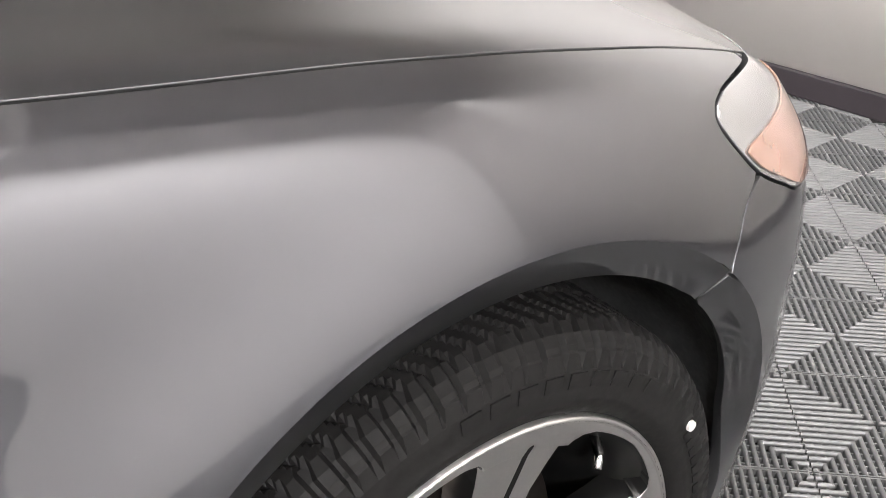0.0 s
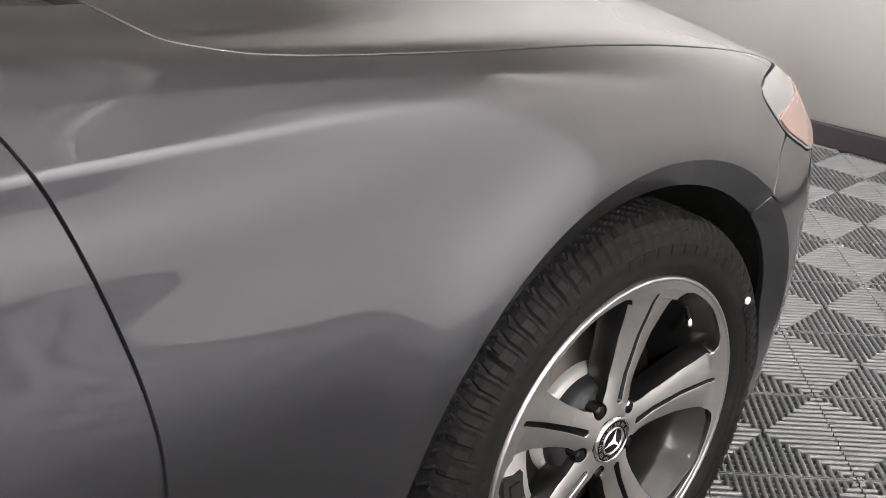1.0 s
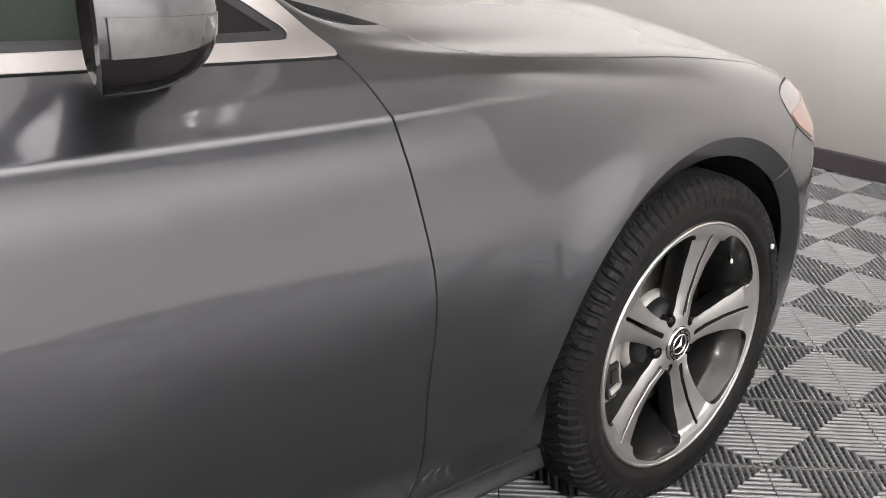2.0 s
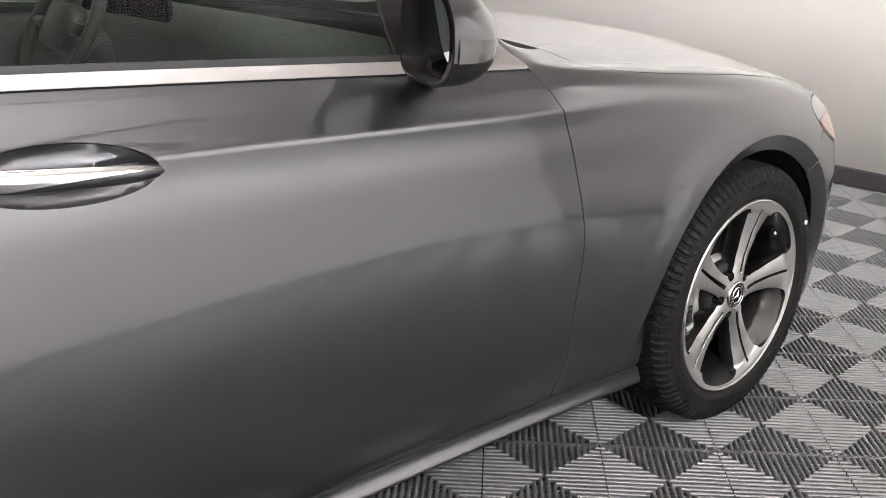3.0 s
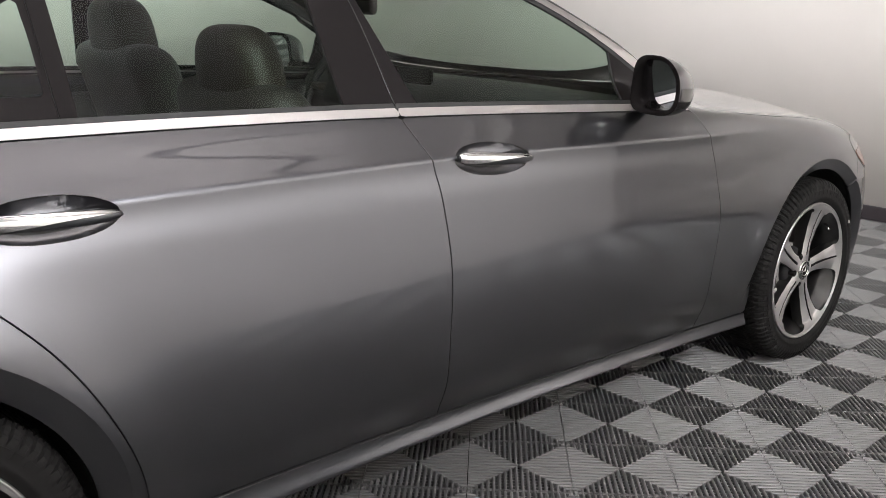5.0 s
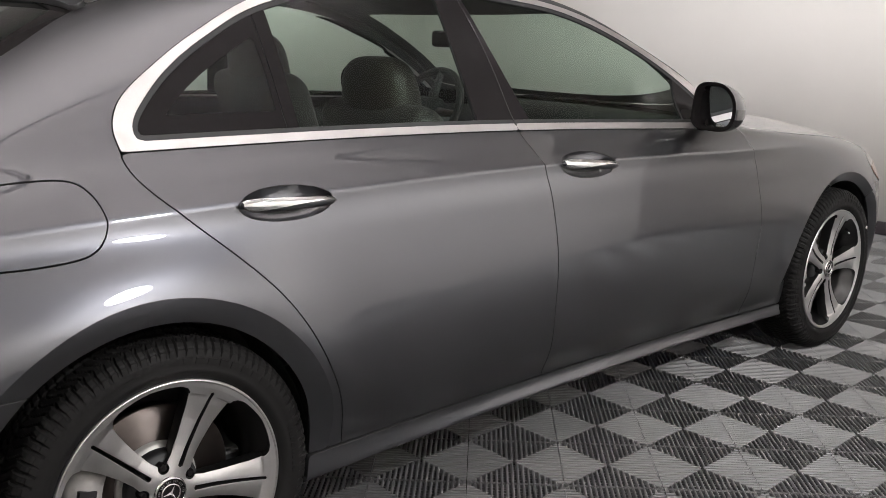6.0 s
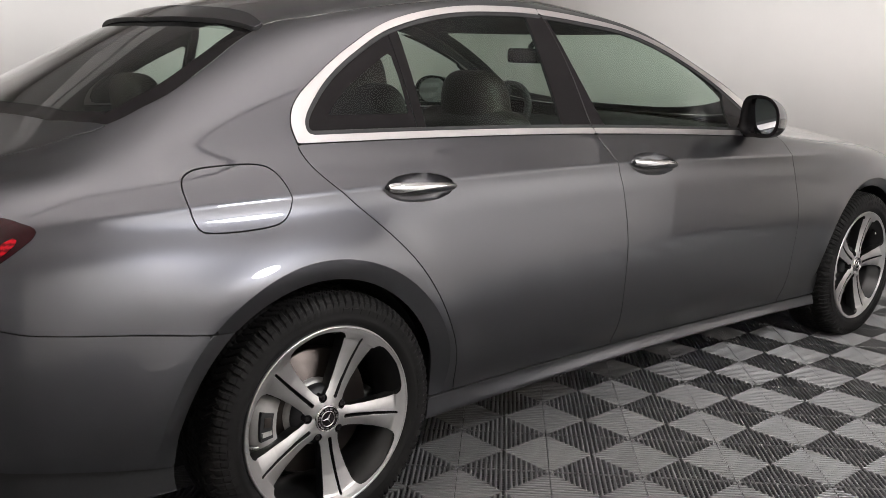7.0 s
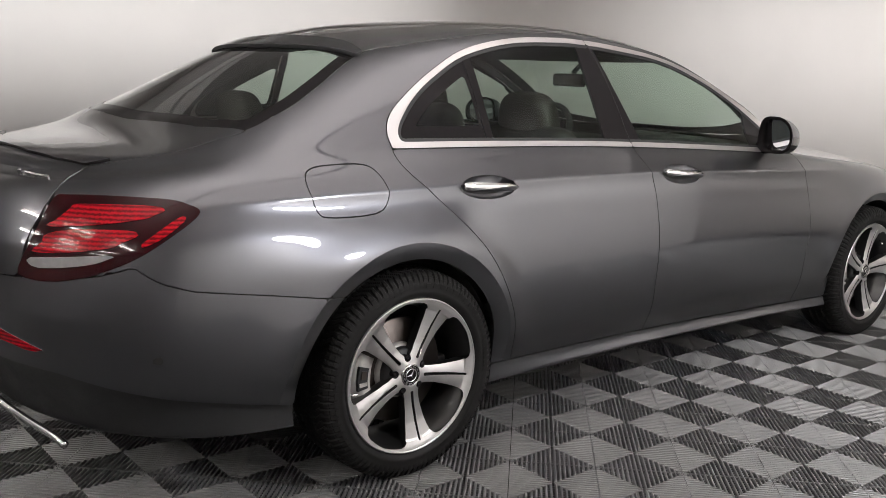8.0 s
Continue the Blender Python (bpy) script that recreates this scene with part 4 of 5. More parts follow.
for (which, cx, cz, slope), d, doors in zip(HANDLES, d_cup, (front_doors, rear_doors)):
    for k in (0, 1):
        deep = np.clip(d / 0.03, 0, 1)
        P = SKIN - SKIN_N * (0.024 * np.sqrt(deep * (2 - deep)))[..., None]
        v, fc, _ = cut_sheet(P, grid_normals(P), d, 0)
        v, fc = flip_y(v, fc, k)
        door_handle = mesh_object("door_handle", v, fc, [PAINT], parent=doors[k], label="pull handle over a dished recess")
        # the bar, lofted along the car
        n, prof = 29, 12
        verts, faces = [], []
        for s in np.linspace(-1, 1, n):
            x = cx + 0.119 * s
            base, _ = skin_at(x, cz)
            round_off = (1 - abs(s) ** 5) ** 0.5
            zc = cz + slope * 0.119 * s + 0.003 - 0.004 * s
            h = (0.0165 - 0.005 * (s + 1) / 2) * (0.3 + 0.7 * round_off)
            out = 0.006 + 0.017 * (1 - abs(s) ** 3.2)
            for p in range(prof):
                a = 2 * math.pi * p / prof
                ca, sa = math.cos(a), math.sin(a)
                dz = h * np.sign(sa) * abs(sa) ** 0.8
                dy = 0.0085 * np.sign(ca) * abs(ca) ** 0.8
                verts.append((x, base[1] - out + dy, zc + dz))
        for i in range(n - 1):
            for p in range(prof):
                faces.append((i * prof + p, (i + 1) * prof + p, (i + 1) * prof + (p + 1) % prof, i * prof + (p + 1) % prof))
        faces.append(tuple(range(prof)))
        faces.append(tuple((n - 1) * prof + p for p in range(prof))[::-1])
        v, fc = flip_y(np.array(verts), [list(q) for q in faces], k)
        mesh_object("handle_bar", v, fc, [PAINT], parent=door_handle, label="grey painted handle bar")
        # bright strip on the upper outer face, tapering forwards
        verts, faces = [], []
        for s in np.linspace(-0.985, 0.97, 29):
            x = cx + 0.119 * s
            base, _ = skin_at(x, cz)
            zc = cz + slope * 0.119 * s + 0.003 - 0.004 * s
            h = (0.0165 - 0.005 * (s + 1) / 2) * (0.3 + 0.7 * (1 - abs(s) ** 5) ** 0.5)
            out = 0.006 + 0.017 * (1 - abs(s) ** 3.2)
            low_z = zc + h * np.interp(s, (-1, -0.7, -0.4, 0.3, 1), (-0.95, -0.8, -0.45, 0.15, 0.6))
            for t in np.linspace(0, 1, 5):
                z = low_z + (zc + 0.98 * h - low_z) * t
                q = np.clip((z - zc) / h, -1, 1)
                y = base[1] - out - 0.0092 * (1 - abs(q) ** 2.5) ** 0.5 - 0.0012
                verts.append((x, y, z))
        for i in range(28):
            for t in range(4):
                a = i * 5 + t
                faces.append([a, a + 5, a + 6, a + 1])
        v, fc = flip_y(np.array(verts), faces, k)
        mesh_object("handle_strip", v, fc, [BRIGHT], parent=door_handle, label="bright chrome strip")


def build_mirror(k):
    """A door mirror: shell, lamp band, glass and foot."""
    sy = 1 if k else -1
    ny, nx = 40, 16
    verts, faces = [], []
    cy, cz, hw, hh = 0.932, 1.052, 0.096, 0.077

    def ring(s, grow=1.0):
        r = (1 - s ** 2.6) ** (1 / 2.2)
        out = []
        for p in range(ny):
            a = 2 * math.pi * p / ny
            ca, sa = math.cos(a), math.sin(a)
            # the outer side is round, most of all above; the inner edge stands upright
            e = (1.0 if sa > 0 else 0.72) if ca > 0 else 0.5
            u, w = np.sign(ca) * abs(ca) ** e, np.sign(sa) * abs(sa) ** e
            u = u + 0.1 * w * (u < 0)
            y = cy + grow * hw * r * u - 0.012 * s
            z = cz + grow * hh * r * w - 0.012 * s
            out.append((1.858 + 0.118 * s - 0.3 * (y - cy) * (1 - s), sy * y, z))
        return out

    for s in np.linspace(0, 1, nx):
        verts += ring(min(s, 0.9999))
    for i in range(nx - 1):
        for p in range(ny):
            faces.append([i * ny + p, i * ny + (p + 1) % ny, (i + 1) * ny + (p + 1) % ny, (i + 1) * ny + p])
    V = np.array(verts)
    turn = [i % ny for i in range(len(faces))]
    depth = [i // ny for i in range(len(faces))]
    lampband = [q in (38, 39) and 0 < d < 14 for q, d in zip(turn, depth)]
    lower = [21 <= q < 38 for q in turn]
    if k == 0:
        faces = [f[::-1] for f in faces]
    shell = mesh_object("door_mirror", V, [f for f, l, b in zip(faces, lower, lampband) if not l and not b], [PAINT], parent=front_doors[k], label="grey door mirror with black lower shell")
    mesh_object("lower_shell", V, [f for f, l, b in zip(faces, lower, lampband) if l], [BLACK_GLOSS], parent=shell, label="gloss black lower shell")
    mesh_object("indicator_lens", V + (V - V.mean(0)) * 0.015, [f for f, b in zip(faces, lampband) if b], [INDICATOR], parent=shell, label="clear indicator lens")
    # rim and glass, facing back
    outer, inner, deep = ring(0, 1.0), ring(0, 0.87), ring(0, 0.82)
    deep = [(x + 0.02 - 0.1 * (abs(y) - cy) - 0.12 * (z - cz), y, z) for x, y, z in deep]
    inner = [(x - 0.003, y, z) for x, y, z in inner]
    rv = outer + inner + deep
    rf = [[a * ny + p, a * ny + (p + 1) % ny, (a + 1) * ny + (p + 1) % ny, (a + 1) * ny + p] for a in (0, 1) for p in range(ny)]
    mesh_object("mirror_rim", rv, rf, [BLACK_GLOSS], parent=shell, label="gloss black rim")
    mesh_object("mirror_glass", deep, [list(range(ny))], [MIRROR], smooth=False, parent=shell, label="mirror glass")
    bm = tube_bm([(2.0, sy * 0.775, 0.985), (1.97, sy * 0.83, 0.985), (1.915, sy * 0.9, 1.0)], [0.028, 0.024, 0.022], 12)
    part("mirror_foot", bm, BLACK_GLOSS, shell, "gloss black mirror foot", True)


for k in (0, 1):
    build_mirror(k)

# tail lamp inserts
INSERTS = (
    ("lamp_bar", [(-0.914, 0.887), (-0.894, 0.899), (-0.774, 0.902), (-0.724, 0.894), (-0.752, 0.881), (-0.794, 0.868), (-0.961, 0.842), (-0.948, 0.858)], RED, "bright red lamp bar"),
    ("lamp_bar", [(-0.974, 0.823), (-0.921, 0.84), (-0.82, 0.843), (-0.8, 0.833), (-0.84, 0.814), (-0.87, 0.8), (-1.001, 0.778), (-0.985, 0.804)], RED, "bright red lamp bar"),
    ("reversing_strip", [(-1.018, 0.756), (-1.002, 0.766), (-0.859, 0.786), (-0.874, 0.774), (-0.906, 0.76), (-0.957, 0.748), (-1.005, 0.741)], CLEAR, "clear reversing lamp strip"),
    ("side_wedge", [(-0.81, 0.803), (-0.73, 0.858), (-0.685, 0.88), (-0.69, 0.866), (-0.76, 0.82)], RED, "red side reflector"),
)
tails = [o for o in car.children if o.name.startswith("tail_lamp")]
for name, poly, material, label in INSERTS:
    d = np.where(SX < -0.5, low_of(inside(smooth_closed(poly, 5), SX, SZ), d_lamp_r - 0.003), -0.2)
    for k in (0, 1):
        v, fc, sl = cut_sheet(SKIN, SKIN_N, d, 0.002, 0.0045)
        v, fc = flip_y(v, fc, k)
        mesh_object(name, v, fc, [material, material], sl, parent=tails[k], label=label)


# headlamp inserts
heads = [o for o in car.children if o.name.startswith("headlamp")]
for k in (0, 1):
    d = np.where((SX > 3) & (SX < 3.5), low_of(d_lamp_f - 0.006, 0.729 + 0.05 * (SX - 3.25) - SZ), -0.2)
    v, fc, sl = cut_sheet(SKIN, SKIN_N, d, 0.002, 0.0035)
    v, fc = flip_y(v, fc, k)
    mesh_object("amber_corner", v, fc, [AMBER, AMBER], sl, parent=heads[k], label="amber corner lamp")

# boot lip, badge, rear reflectors, parking sensors, lower chrome strip
lip_x = np.interp(SW, (0, 0.236, 0.386, 0.477, 0.52), (-0.93, -0.912, -0.88, -0.842, -0.82))
panel("boot_lip", low_of(m(SX - lip_x), m(lip_x + 0.045 - SX), trunk_in - 0.006, top), "slim lip spoiler on the boot lid", PAINT, 0.012, 0.009, False, edge=BLACK_GLOSS)
badge = new("badge")
badge.parent = car
tagged(badge, "small chrome badge shown as plain bars")
x0 = np.array([-0.967, -0.335, 0.955])
x1 = np.array([-0.922, -0.46, 0.95])
for i in range(7):
    c0 = x0 + (x1 - x0) * (i + 0.5) / 7
    wide = 0.0085 if i else 0.006
    bm = box_bm(-0.004, 0.004, -wide, wide, -0.009 if i else -0.013, 0.009 if i else 0.013, 0.002, 1)
    ob = part("bar", bm, BRIGHT, badge)
    ob.matrix_basis = pose(*c0, 0, -22, math.degrees(math.atan2(x1[1] - x0[1], x1[0] - x0[0])) + 90)
refl_poly = [(-1.003, 0.522), (-1.03, 0.538), (-1.073, 0.562), (-1.1, 0.57), (-1.1, 0.54), (-1.06, 0.528), (-1.03, 0.518)]
d = np.where(SX < -0.9, inside(smooth_closed(refl_poly, 4), SX, SZ), -0.2)
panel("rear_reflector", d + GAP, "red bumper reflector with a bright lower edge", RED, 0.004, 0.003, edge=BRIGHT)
for sx, sz in ((-0.785, 0.513),):
    d = np.where((SX < -0.6) & (SU < 6), 0.0125 - np.hypot(SX - sx, SZ - sz), -0.2)
    panel("parking_sensor", d + GAP, "round parking sensor", ALLOY_DARK, 0.004, 0.002)
for sy in (-1, 1):
    pts = [(-0.965, sy * 0.635, 0.255), (-0.98, sy * 0.6, 0.27), (-1.03, sy * 0.55, 0.31), (-1.08, sy * 0.5, 0.355), (-1.1, sy * 0.4, 0.375), (-1.11, sy * 0.2, 0.38)]
    part("lower_chrome_strip", tube_bm([tuple(p) for p in smooth_open(pts, 6)], 0.011, 10), BRIGHT, car, "bright chrome strip under the bumper", True)
bm = box_bm(-0.8, -0.2, -0.55, 0.55, 0.24, 0.36, 0.05, 3)
part("silencer_tray", bm, BLACK, car, "black underbody", True)

# ---------------------------------------------------------------- cabin
def rounded(x0, x1, y0, y1, z0, z1, r, lean=0.0, about=0.0):
    bm = box_bm(x0, x1, y0, y1, z0, z1, r, 5)
    for v in bm.verts:
        v.co.x -= lean * (v.co.z - about)
    return bm


def pillow(x, y, z, a, b, c, e=0.62):
    """A soft rounded block (superellipsoid)."""
    bm = bmesh.new()
    bmesh.ops.create_uvsphere(bm, u_segments=36, v_segments=20, radius=1.0)
    for v in bm.verts:
        u, w = math.hypot(v.co.x, v.co.y), v.co.z
        ring, h = abs(u) ** e, math.copysign(abs(w) ** e, w)
        cx, cy = (v.co.x / u, v.co.y / u) if u > 1e-6 else (0, 0)
        cx, cy = math.copysign(abs(cx) ** e, cx), math.copysign(abs(cy) ** e, cy)
        v.co = Vector((x + a * ring * cx - 0.12 * c * h, y + b * ring * cy * (1 - 0.12 * max(h, 0)), z + c * h))
    return bm


def build_seat(x, y, top, lean=0.3):
    seat = new("seat")
    seat.parent = car
    tagged(seat, "dark brown leather front seat")
    part("cushion", rounded(x - 0.02, x + 0.5, y - 0.25, y + 0.25, 0.42, 0.6, 0.07), LEATHER, seat, "", True)
    part("backrest", rounded(x - 0.07, x + 0.08, y - 0.25, y + 0.25, 0.5, top - 0.13, 0.07, lean, 0.55), LEATHER, seat, "", True)
    hx = x - lean * (top - 0.65) + 0.03
    part("headrest", pillow(hx, y, top - 0.125, 0.068, 0.145, 0.125), HEADREST, seat, "brown leather headrest", True)
    for dy in (-0.06, 0.06):
        part("headrest_post", tube_bm([(hx - 0.01, y + dy, top - 0.28), (hx, y + dy, top - 0.12)], 0.006, 8), STEEL, seat, "", True)


build_seat(1.1, -0.37, 1.2)
build_seat(1.15, 0.37, 1.26)
rear_seat = new("rear_seat")
rear_seat.parent = car
tagged(rear_seat, "dark brown leather rear bench")
part("cushion", rounded(0.2, 0.72, -0.64, 0.64, 0.42, 0.6, 0.07), LEATHER, rear_seat, "", True)
part("backrest", rounded(0.1, 0.26, -0.6, 0.6, 0.5, 1.0, 0.06, 0.3, 0.55), LEATHER, rear_seat, "", True)
for y in (-0.36, 0.36):
    part("headrest", pillow(0.06, y, 1.065, 0.06, 0.14, 0.1), HEADREST, rear_seat, "brown leather headrest", True)
part("parcel_shelf", box_bm(-0.5, 0.0, -0.6, 0.6, 0.98, 1.0, 0.005), DASH, car, "black parcel shelf")
part("cabin_floor", box_bm(-0.3, 2.2, -0.78, 0.78, 0.3, 0.34, 0.01), DASH, car, "black cabin floor")
# dashboard
prof = [(2.24, 0.945), (2.12, 0.99), (2.0, 1.012), (1.91, 1.0), (1.88, 0.965), (1.9, 0.88), (1.92, 0.72), (1.93, 0.5), (2.24, 0.5)]
bm = bmesh.new()
rings = [[bm.verts.new((x, y, z - 0.012 * (y / 0.7) ** 2)) for x, z in prof] for y in np.linspace(-0.74, 0.74, 13)]
for r0, r1 in zip(rings, rings[1:]):
    for p in range(len(prof)):
        q = (p + 1) % len(prof)
        bm.faces.new((r0[p], r0[q], r1[q], r1[p]))
bmesh.ops.recalc_face_normals(bm, faces=bm.faces[:])
part("dashboard", bm, DASH, car, "black dashboard", True)
part("display", box_bm(1.895, 1.91, 0.0, 0.6, 0.94, 1.035, 0.004), BLACK_GLOSS, car, "wide dark dashboard display")
part("centre_console", rounded(1.0, 1.86, -0.12, 0.12, 0.4, 0.68, 0.04), DASH, car, "black centre console", True)
wheel_at = pose(1.79, 0.37, 0.95, 0, -62, 0)
bm = bmesh.new()
for i in range(48):
    a0 = 2 * math.pi * i / 48
    for p in range(10):
        b0 = 2 * math.pi * p / 10
        bm.verts.new(((0.182 + 0.016 * math.cos(b0)) * math.cos(a0), (0.182 + 0.016 * math.cos(b0)) * math.sin(a0), 0.016 * math.sin(b0)))
bm.verts.ensure_lookup_table()
for i in range(48):
    for p in range(10):
        bm.faces.new([bm.verts[k] for k in (i * 10 + p, ((i + 1) % 48) * 10 + p, ((i + 1) % 48) * 10 + (p + 1) % 10, i * 10 + (p + 1) % 10)])
steering = part("steering_wheel", bm, BLACK, car, "black leather steering wheel", True)
steering.matrix_basis = wheel_at
part("hub_pad", rounded(-0.06, 0.06, -0.075, 0.075, -0.03, 0.025, 0.025), BLACK, steering, "", True)
for a in (0, 180, 270):
    b0 = math.radians(a + 90)
    part("spoke", tube_bm([(0.05 * math.cos(b0), 0.05 * math.sin(b0), -0.005), (0.18 * math.cos(b0), 0.18 * math.sin(b0), 0)], [0.022, 0.013], 8), STEEL if a != 270 else BLACK, steering, "silver steering wheel spoke", True)
part("steering_column", tube_bm([(1.81, 0.37, 0.93), (1.95, 0.37, 0.86)], 0.045, 12), DASH, car, "", True)
mir = part("interior_mirror", rounded(1.57, 1.6, -0.1, 0.1, 1.215, 1.275, 0.014), BLACK_GLOSS, car, "black interior mirror", True)
part("mirror_stalk", tube_bm([(1.61, 0, 1.28), (1.66, 0, 1.32)], 0.012, 8), BLACK, mir, "", True)
for k, sy in ((0, -1), (1, 1)):
    part("door_card", box_bm(0.5, 2.15, min(sy * 0.74, sy * 0.79), max(sy * 0.74, sy * 0.79), 0.45, 0.95, 0.02), DASH, car, "black door lining")
part("bulkhead", box_bm(2.2, 2.24, -0.7, 0.7, 0.3, 0.93), BLACK, car)

# ---------------------------------------------------------------- room
WALL_X, BACK_X, LEFT_Y, RIGHT_Y = 5.42, -7.5, 6.5, -3.8


def slab(name, x0, x1, y0, y1, z0, z1, material, label, kind="structure", bevel=0.0):
    return tagged(part(name, box_bm(x0, x1, y0, y1, z0, z1, bevel), material), label, kind=kind)


# the front wall runs round a wide curve into the left wall
CURVE = 3.0
run = [(WALL_X, RIGHT_Y - 0.15, 1, 0)] + [(WALL_X - CURVE + CURVE * math.cos(a), LEFT_Y - CURVE + CURVE * math.sin(a), math.cos(a), math.sin(a)) for a in np.linspace(0, math.pi / 2, 33)] + [(BACK_X, LEFT_Y, 0, 1)]
verts = [(x + d * nx, y + d * ny, z) for x, y, nx, ny in run for d, z in ((0, 0), (0, CEILING), (0.15, CEILING), (0.15, 0))]
faces = [(4 * i + p, 4 * i + (p + 1) % 4, 4 * i + 4 + (p + 1) % 4, 4 * i + 4 + p) for i in range(len(run) - 1) for p in range(4)] + [(0, 3, 2, 1), tuple(4 * len(run) - 4 + p for p in range(4))]
curved = mesh_object("wall_front", verts, faces, [WALL], smooth=False)
curved.data.polygons.foreach_set("use_smooth", [f[1] - f[0] == 1 and f[0] % 4 == 0 for f in faces[:-2]] + [False, False])
tagged(curved, "plain warm white painted wall with a curved corner", kind="structure")
slab("wall_right", -1.7, WALL_X, RIGHT_Y - 0.15, RIGHT_Y, 0, CEILING, WALL, "plain warm white painted wall")
# unseen walls behind the car, grey to stand for the open bay's dimness
slab("bay_side", BACK_X, -1.7, RIGHT_Y - 0.15, RIGHT_Y, 0, CEILING, DIM_BAY, "unseen grey wall standing in for the dim open bay")
slab("bay_back", BACK_X - 0.15, BACK_X, RIGHT_Y - 0.15, LEFT_Y + 0.15, 0, CEILING, DIM_BAY, "unseen grey wall standing in for the dim open bay")
slab("ceiling", BACK_X - 0.15, WALL_X + 0.15, RIGHT_Y - 0.15, LEFT_Y + 0.15, CEILING, CEILING + 0.15, CEIL, "plain painted ceiling")
slab("baseboard", WALL_X - 0.025, WALL_X - 0.001, RIGHT_Y, LEFT_Y - CURVE, 0, 0.085, SKIRT, "dark purple-brown skirting board", bevel=0.004)
slab("ground", BACK_X, WALL_X, RIGHT_Y, LEFT_Y, -0.12, -0.02, SUBFLOOR, "dark floor under the tiles")

# a lamp head high on the side wall, turned down to the car
def key_panel(x, y, z, sx, sz, power, tilt):
    bm = box_bm(-sx / 2 - 0.03, sx / 2 + 0.03, -sz / 2 - 0.03, sz / 2 + 0.03, 0.003, 0.06, 0.006)
    lamp_head = tagged(part("wall_light", bm, SKIRT), "square LED lamp head high on the wall", "wall light", "wall lights")
    lamp_head.matrix_basis = pose(x, y, z, tilt, 0, 0)
    data = bpy.data.lights.new("wall_panel_light", "AREA")
    data.shape, data.size, data.size_y, data.energy, data.color = "ELLIPSE", sx, sz, power, (0.985, 0.985, 1.0)
    new("wall_panel_light", data).matrix_basis = pose(x, y, z, tilt, 0, 0)


# long added fittings under the ceiling, unseen, made up to brighten the walls
def fill_washer(x, y, length, power, turn=180, tilt=60):
    bm = box_bm(-length / 2, length / 2, -0.06, 0.06, -0.158, 0, 0.01)
    shade = bmesh.ops.create_cube(bm, size=1.0)["verts"]  # a shade plate on the room's side
    for v in shade:
        v.co = Vector((v.co.x * length, 0.045 + 0.012 * v.co.y, -0.25 + 0.19 * v.co.z))
    fitting = tagged(part("fill_washer", bm, CEIL), "long made-up light fitting that brightens the wall", "ceiling light", "ceiling lights")
    fitting.matrix_basis = pose(x, y, CEILING - 0.002, 0, 0, turn)
    data = bpy.data.lights.new("washer_fill", "AREA")
    data.shape, data.size, data.size_y, data.energy, data.color = "RECTANGLE", length, 0.1, power, (0.975, 0.985, 1.0)
    data.spread = radians(102)
    new("washer_fill", data).matrix_basis = pose(x, y, CEILING - 0.09, 0, 0, turn) @ pose(0, 0.085, 0, tilt)


# a slim hanging trough, open above, added unseen to brighten the ceiling
def ceiling_fill(x, y, z, length, power):
    bm = bmesh.new()
    prof = [(-0.01, 0.014), (-0.01, -0.004), (-0.005, -0.009), (0.005, -0.009), (0.01, -0.004), (0.01, 0.014), (0.009, 0.014), (0.009, 0.0), (-0.009, 0.0), (-0.009, 0.014)]
    rings = [[bm.verts.new((x + d, y + p, z + q)) for p, q in prof] for d in (-length / 2, length / 2)]
    for p in range(len(prof)):
        bm.faces.new((rings[0][p], rings[0][(p + 1) % len(prof)], rings[1][(p + 1) % len(prof)], rings[1][p]))
    bm.faces.new(rings[0])
    bm.faces.new(rings[1][::-1])
    bmesh.ops.recalc_face_normals(bm, faces=bm.faces[:])
    trough = tagged(part("fill_trough", bm, WALL), "slim white made-up trough that brightens the ceiling", "ceiling light", "hanging lights")
    for d in (-0.4, 0.4):
        part("rod", tube_bm([(x + d * length, y, z - 0.003), (x + d * length, y, CEILING + 0.01)], 0.003, 6), STEEL, trough, "thin steel rod")
    data = bpy.data.lights.new("trough_fill", "AREA")
    data.shape, data.size, data.size_y, data.energy, data.color = "RECTANGLE", length - 0.04, 0.016, power, (1.0, 0.95, 0.94)
    new("trough_fill", data).matrix_basis = pose(x, y, z + 0.011, 180, 0, 0)


key_panel(1.2, RIGHT_Y + 0.2, 2.62, 0.5, 0.36, 62, 50)
fill_washer(2.3, -2.0, 6.0, 200, 180, 42)
fill_washer(3.3, -0.5, 6.4, 80, -90, 30)
fill_washer(1.0, 4.2, 6.4, 88, 0, 38)
ceiling_fill(0.2, -1.25, 2.3, 4.0, 75)

# tubes over the open bay behind the car
for x in (-3.4, -4.6, -5.8):
    for y in (-2.6, -0.4, 1.8):
        v, f = lathe([(0.0, -0.6), (0.013, -0.6), (0.013, 0.6), (0.0, 0.6)], 12)
        tube = mesh_object("ceiling_tube", [(x + p[0], y + p[1], CEILING - 0.06 + p[2]) for p in v], f, [LED])
        tagged(tube, "slim bright LED tube under the ceiling", "ceiling light", "ceiling lights")

# ---------------------------------------------------------------- floor tiles
PITCH, TURN_DEG, TILE_X, TILE_Y = 0.28413, -44.72, 2.767, -0.9688
RIBS = 18


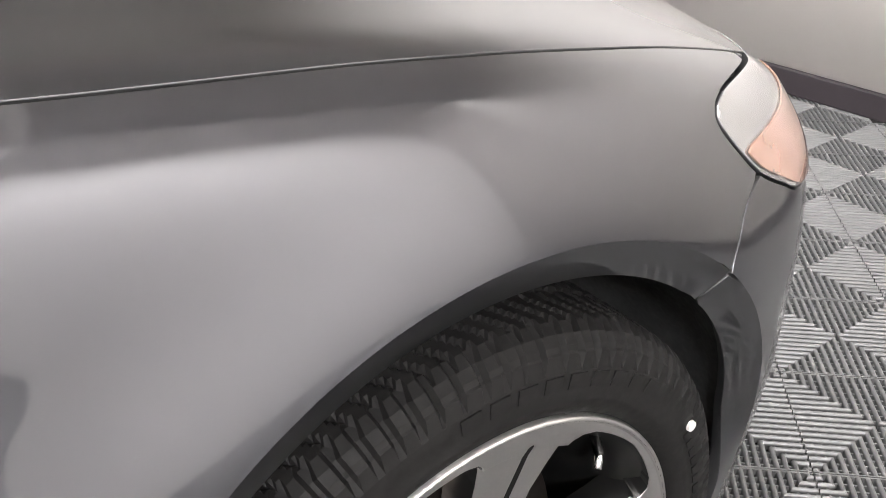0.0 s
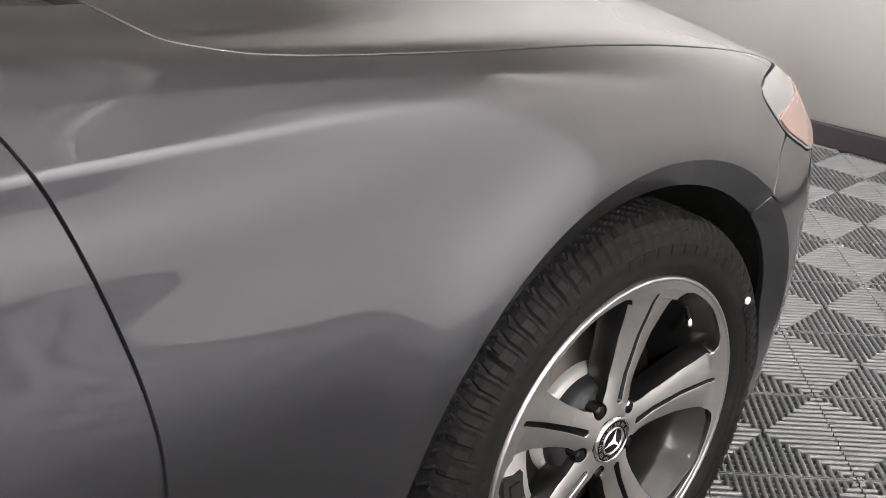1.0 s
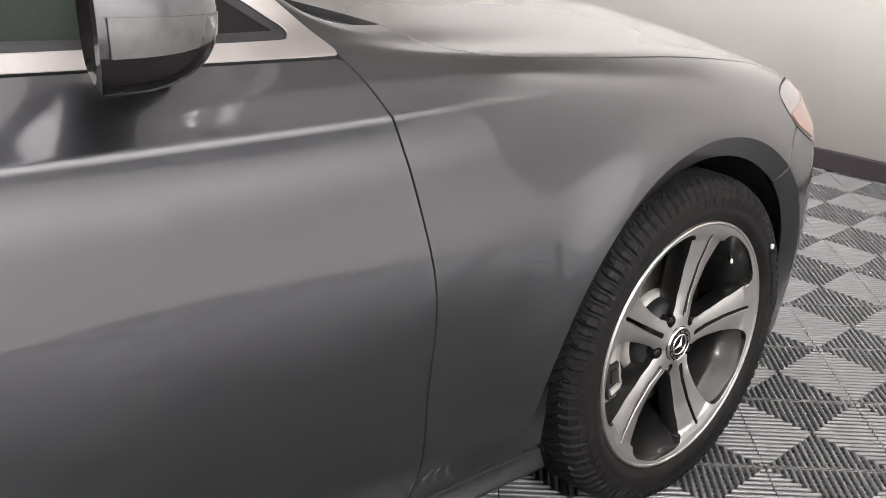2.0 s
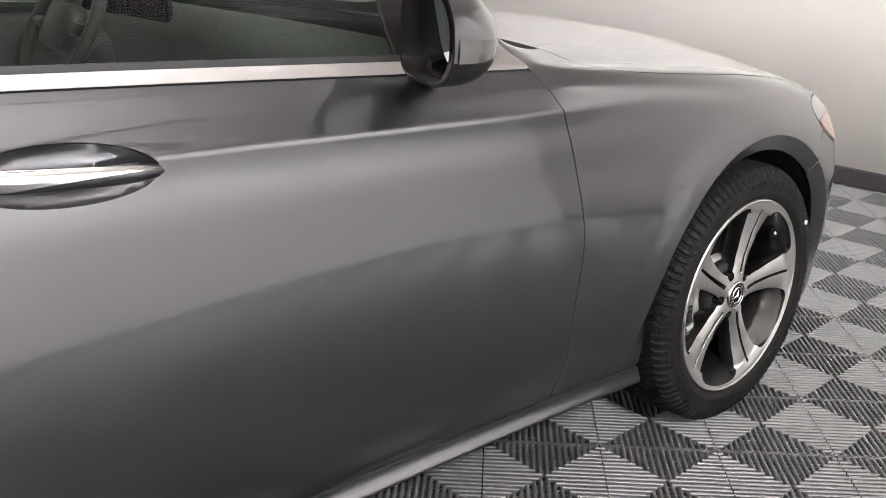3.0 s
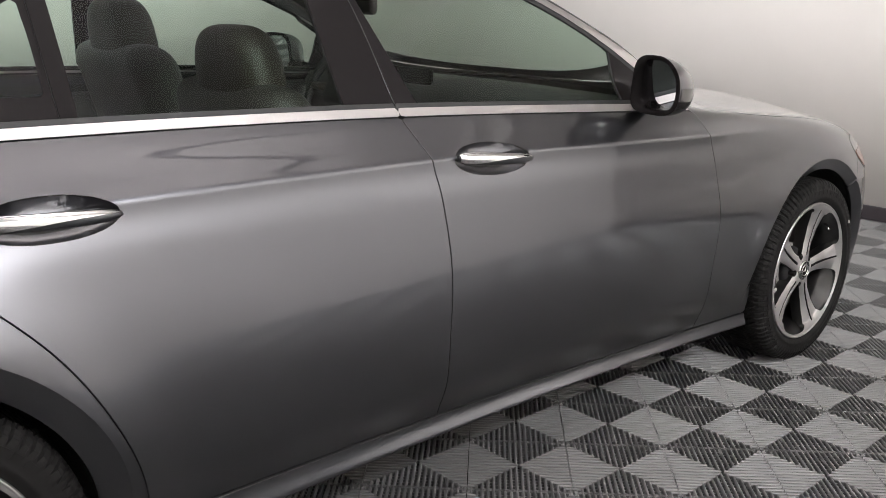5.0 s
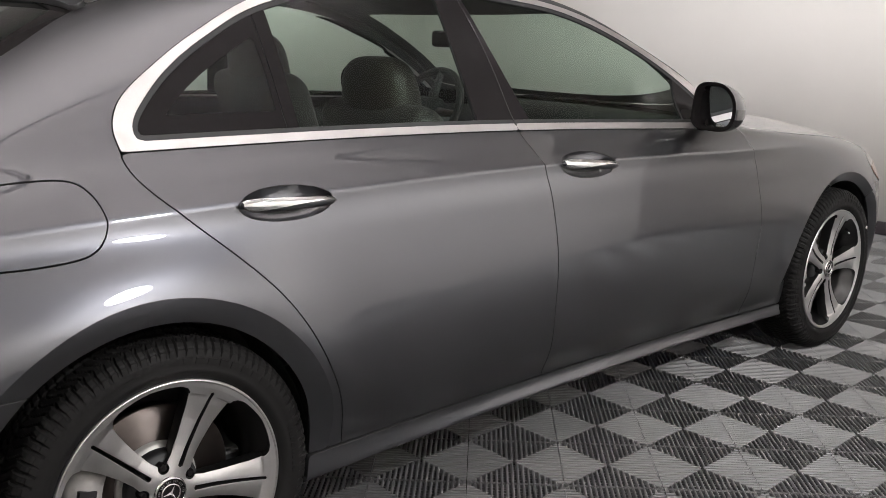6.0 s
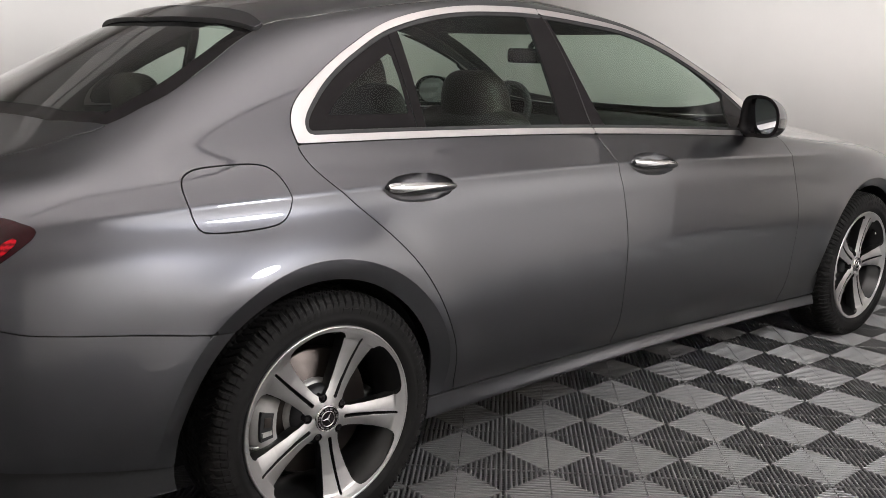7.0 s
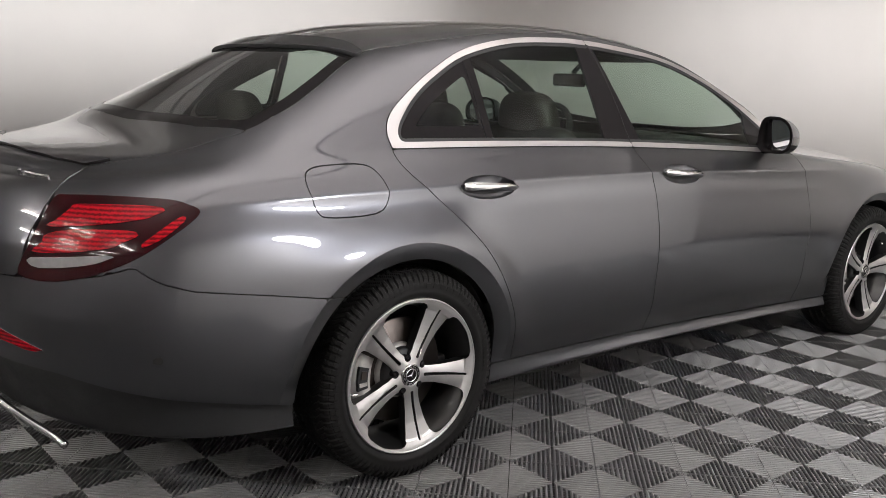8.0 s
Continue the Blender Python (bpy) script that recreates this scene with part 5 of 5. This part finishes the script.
def tile_mesh():
    """One square tile of raised ribs: in each of its four triangles the ribs run square to the outer edge."""
    bm = bmesh.new()
    h, g = PITCH / 2, 0.0012
    step = (2 * h - 2 * g) / RIBS
    rib = step * 0.58

    def bar(a0, a1, b0, b1, swap, flip):
        # a: across the rib, b: from the outer edge inwards
        def put(a, b, z):
            p = (a, -b * flip) if not swap else (-b * flip, a)
            return bm.verts.new((p[0], p[1], z))
        la, lb = b1[0], b1[1]
        w = a1 - a0
        prof = ((0.0, -0.016), (0.0, -0.0048), (0.1, -0.0025), (0.3, -0.0006), (0.5, 0.0), (0.7, -0.0006), (0.9, -0.0025), (1.0, -0.0048), (1.0, -0.016))
        near_end = [put(a0 + w * p, b0, z) for p, z in prof]
        far_end = [put(a0 + w * p, la + (lb - la) * p, z) for p, z in prof]
        for q in range(8):
            bm.faces.new((near_end[q], near_end[q + 1], far_end[q + 1], far_end[q])).smooth = 0 < q < 7

    for k in range(RIBS):
        c = -h + g + step * (k + 0.5)
        a0, a1 = c - rib / 2, c + rib / 2
        for swap in (False, True):
            for flip in (1, -1):
                b0 = h - g
                b1 = (max(abs(a0), 0.002), max(abs(a1), 0.002))
                if min(b0 - b1[0], b0 - b1[1]) < 0.002:
                    continue
                bar(a0, a1, b0, b1, swap, flip)
    # cross webs deep between the ribs
    for k in range(1, RIBS // 2):
        b = h - g - step * k
        for swap in (False, True):
            for flip in (1, -1):
                rows = []
                for db, z in ((0.0022, -0.016), (0.0015, -0.0065), (-0.0015, -0.0065), (-0.0022, -0.016)):
                    ends = [(a, (b + db) * flip) if not swap else ((b + db) * flip, a) for a in (-b + 0.004, b - 0.004)]
                    rows.append([bm.verts.new((*p, z)) for p in ends])
                for r0, r1 in zip(rows, rows[1:]):
                    bm.faces.new((r0[0], r0[1], r1[1], r1[0]))
    # low webs along the edges tie the ribs together
    for swap in (False, True):
        for flip in (1, -1):
            z0, z1 = -0.014, (-0.0008 if not swap else -0.006)
            q = [(-h + g, h - g), (h - g, h - g), (h - g - 0.003, h - g - 0.003), (-h + g + 0.003, h - g - 0.003)]
            lo, hi = [], []
            for a, b in q:
                p = (a, b * flip) if not swap else (b * flip, a)
                lo.append(bm.verts.new((*p, z0)))
                hi.append(bm.verts.new((*p, z1)))
            for i in range(4):
                bm.faces.new((lo[i], lo[(i + 1) % 4], hi[(i + 1) % 4], hi[i]))
            bm.faces.new(hi)
    bmesh.ops.recalc_face_normals(bm, faces=bm.faces[:])
    me = bpy.data.meshes.new("floor_tile")
    bm.to_mesh(me)
    bm.free()
    me.materials.append(TILE)
    return me


floor = tagged(new("floor"), "interlocking ribbed grey plastic floor tiles", kind="structure")
tile = tile_mesh()
c, s = math.cos(radians(TURN_DEG)), math.sin(radians(TURN_DEG))
places = []
for i in range(-40, 41):
    for j in range(-40, 41):
        u, v = (i + 0.5) * PITCH, (j + 0.5) * PITCH
        x, y = TILE_X + c * u + s * v, TILE_Y + s * u - c * v
        if BACK_X + 0.05 < x < WALL_X + 0.12 and RIGHT_Y - 0.1 < y < LEFT_Y + 0.1:
            places.append((x, y))
near = [p for p in places if -1.6 < p[0] < WALL_X + 0.12 and -2.0 < p[1] < 0.6]
near.sort(key=lambda p: abs(p[0] - 2.2) + 1.5 * abs(p[1] + 0.9))
near = near[:300]
chosen = set(near)
for x, y in near:
    ob = new("tile", tile)
    ob.matrix_basis = pose(x, y, 0, 0, 0, TURN_DEG)
    ob.parent = floor
base_v = np.array([v.co[:] for v in tile.vertices])
base_f = [list(p.vertices) for p in tile.polygons]
rot = np.array([[c, -s, 0], [s, c, 0], [0, 0, 1]])
vs, fs = [], []
for x, y in places:
    if (x, y) in chosen:
        continue
    o = len(vs) * len(base_v)
    vs.append(base_v @ rot.T + np.array([x, y, 0]))
    fs += [[q + o for q in f] for f in base_f]
rest = mesh_object("tile_field", np.concatenate(vs), fs, [TILE], smooth=False, parent=floor)
tagged(rest, "grey ribbed floor tiles further off", kind="stuff")
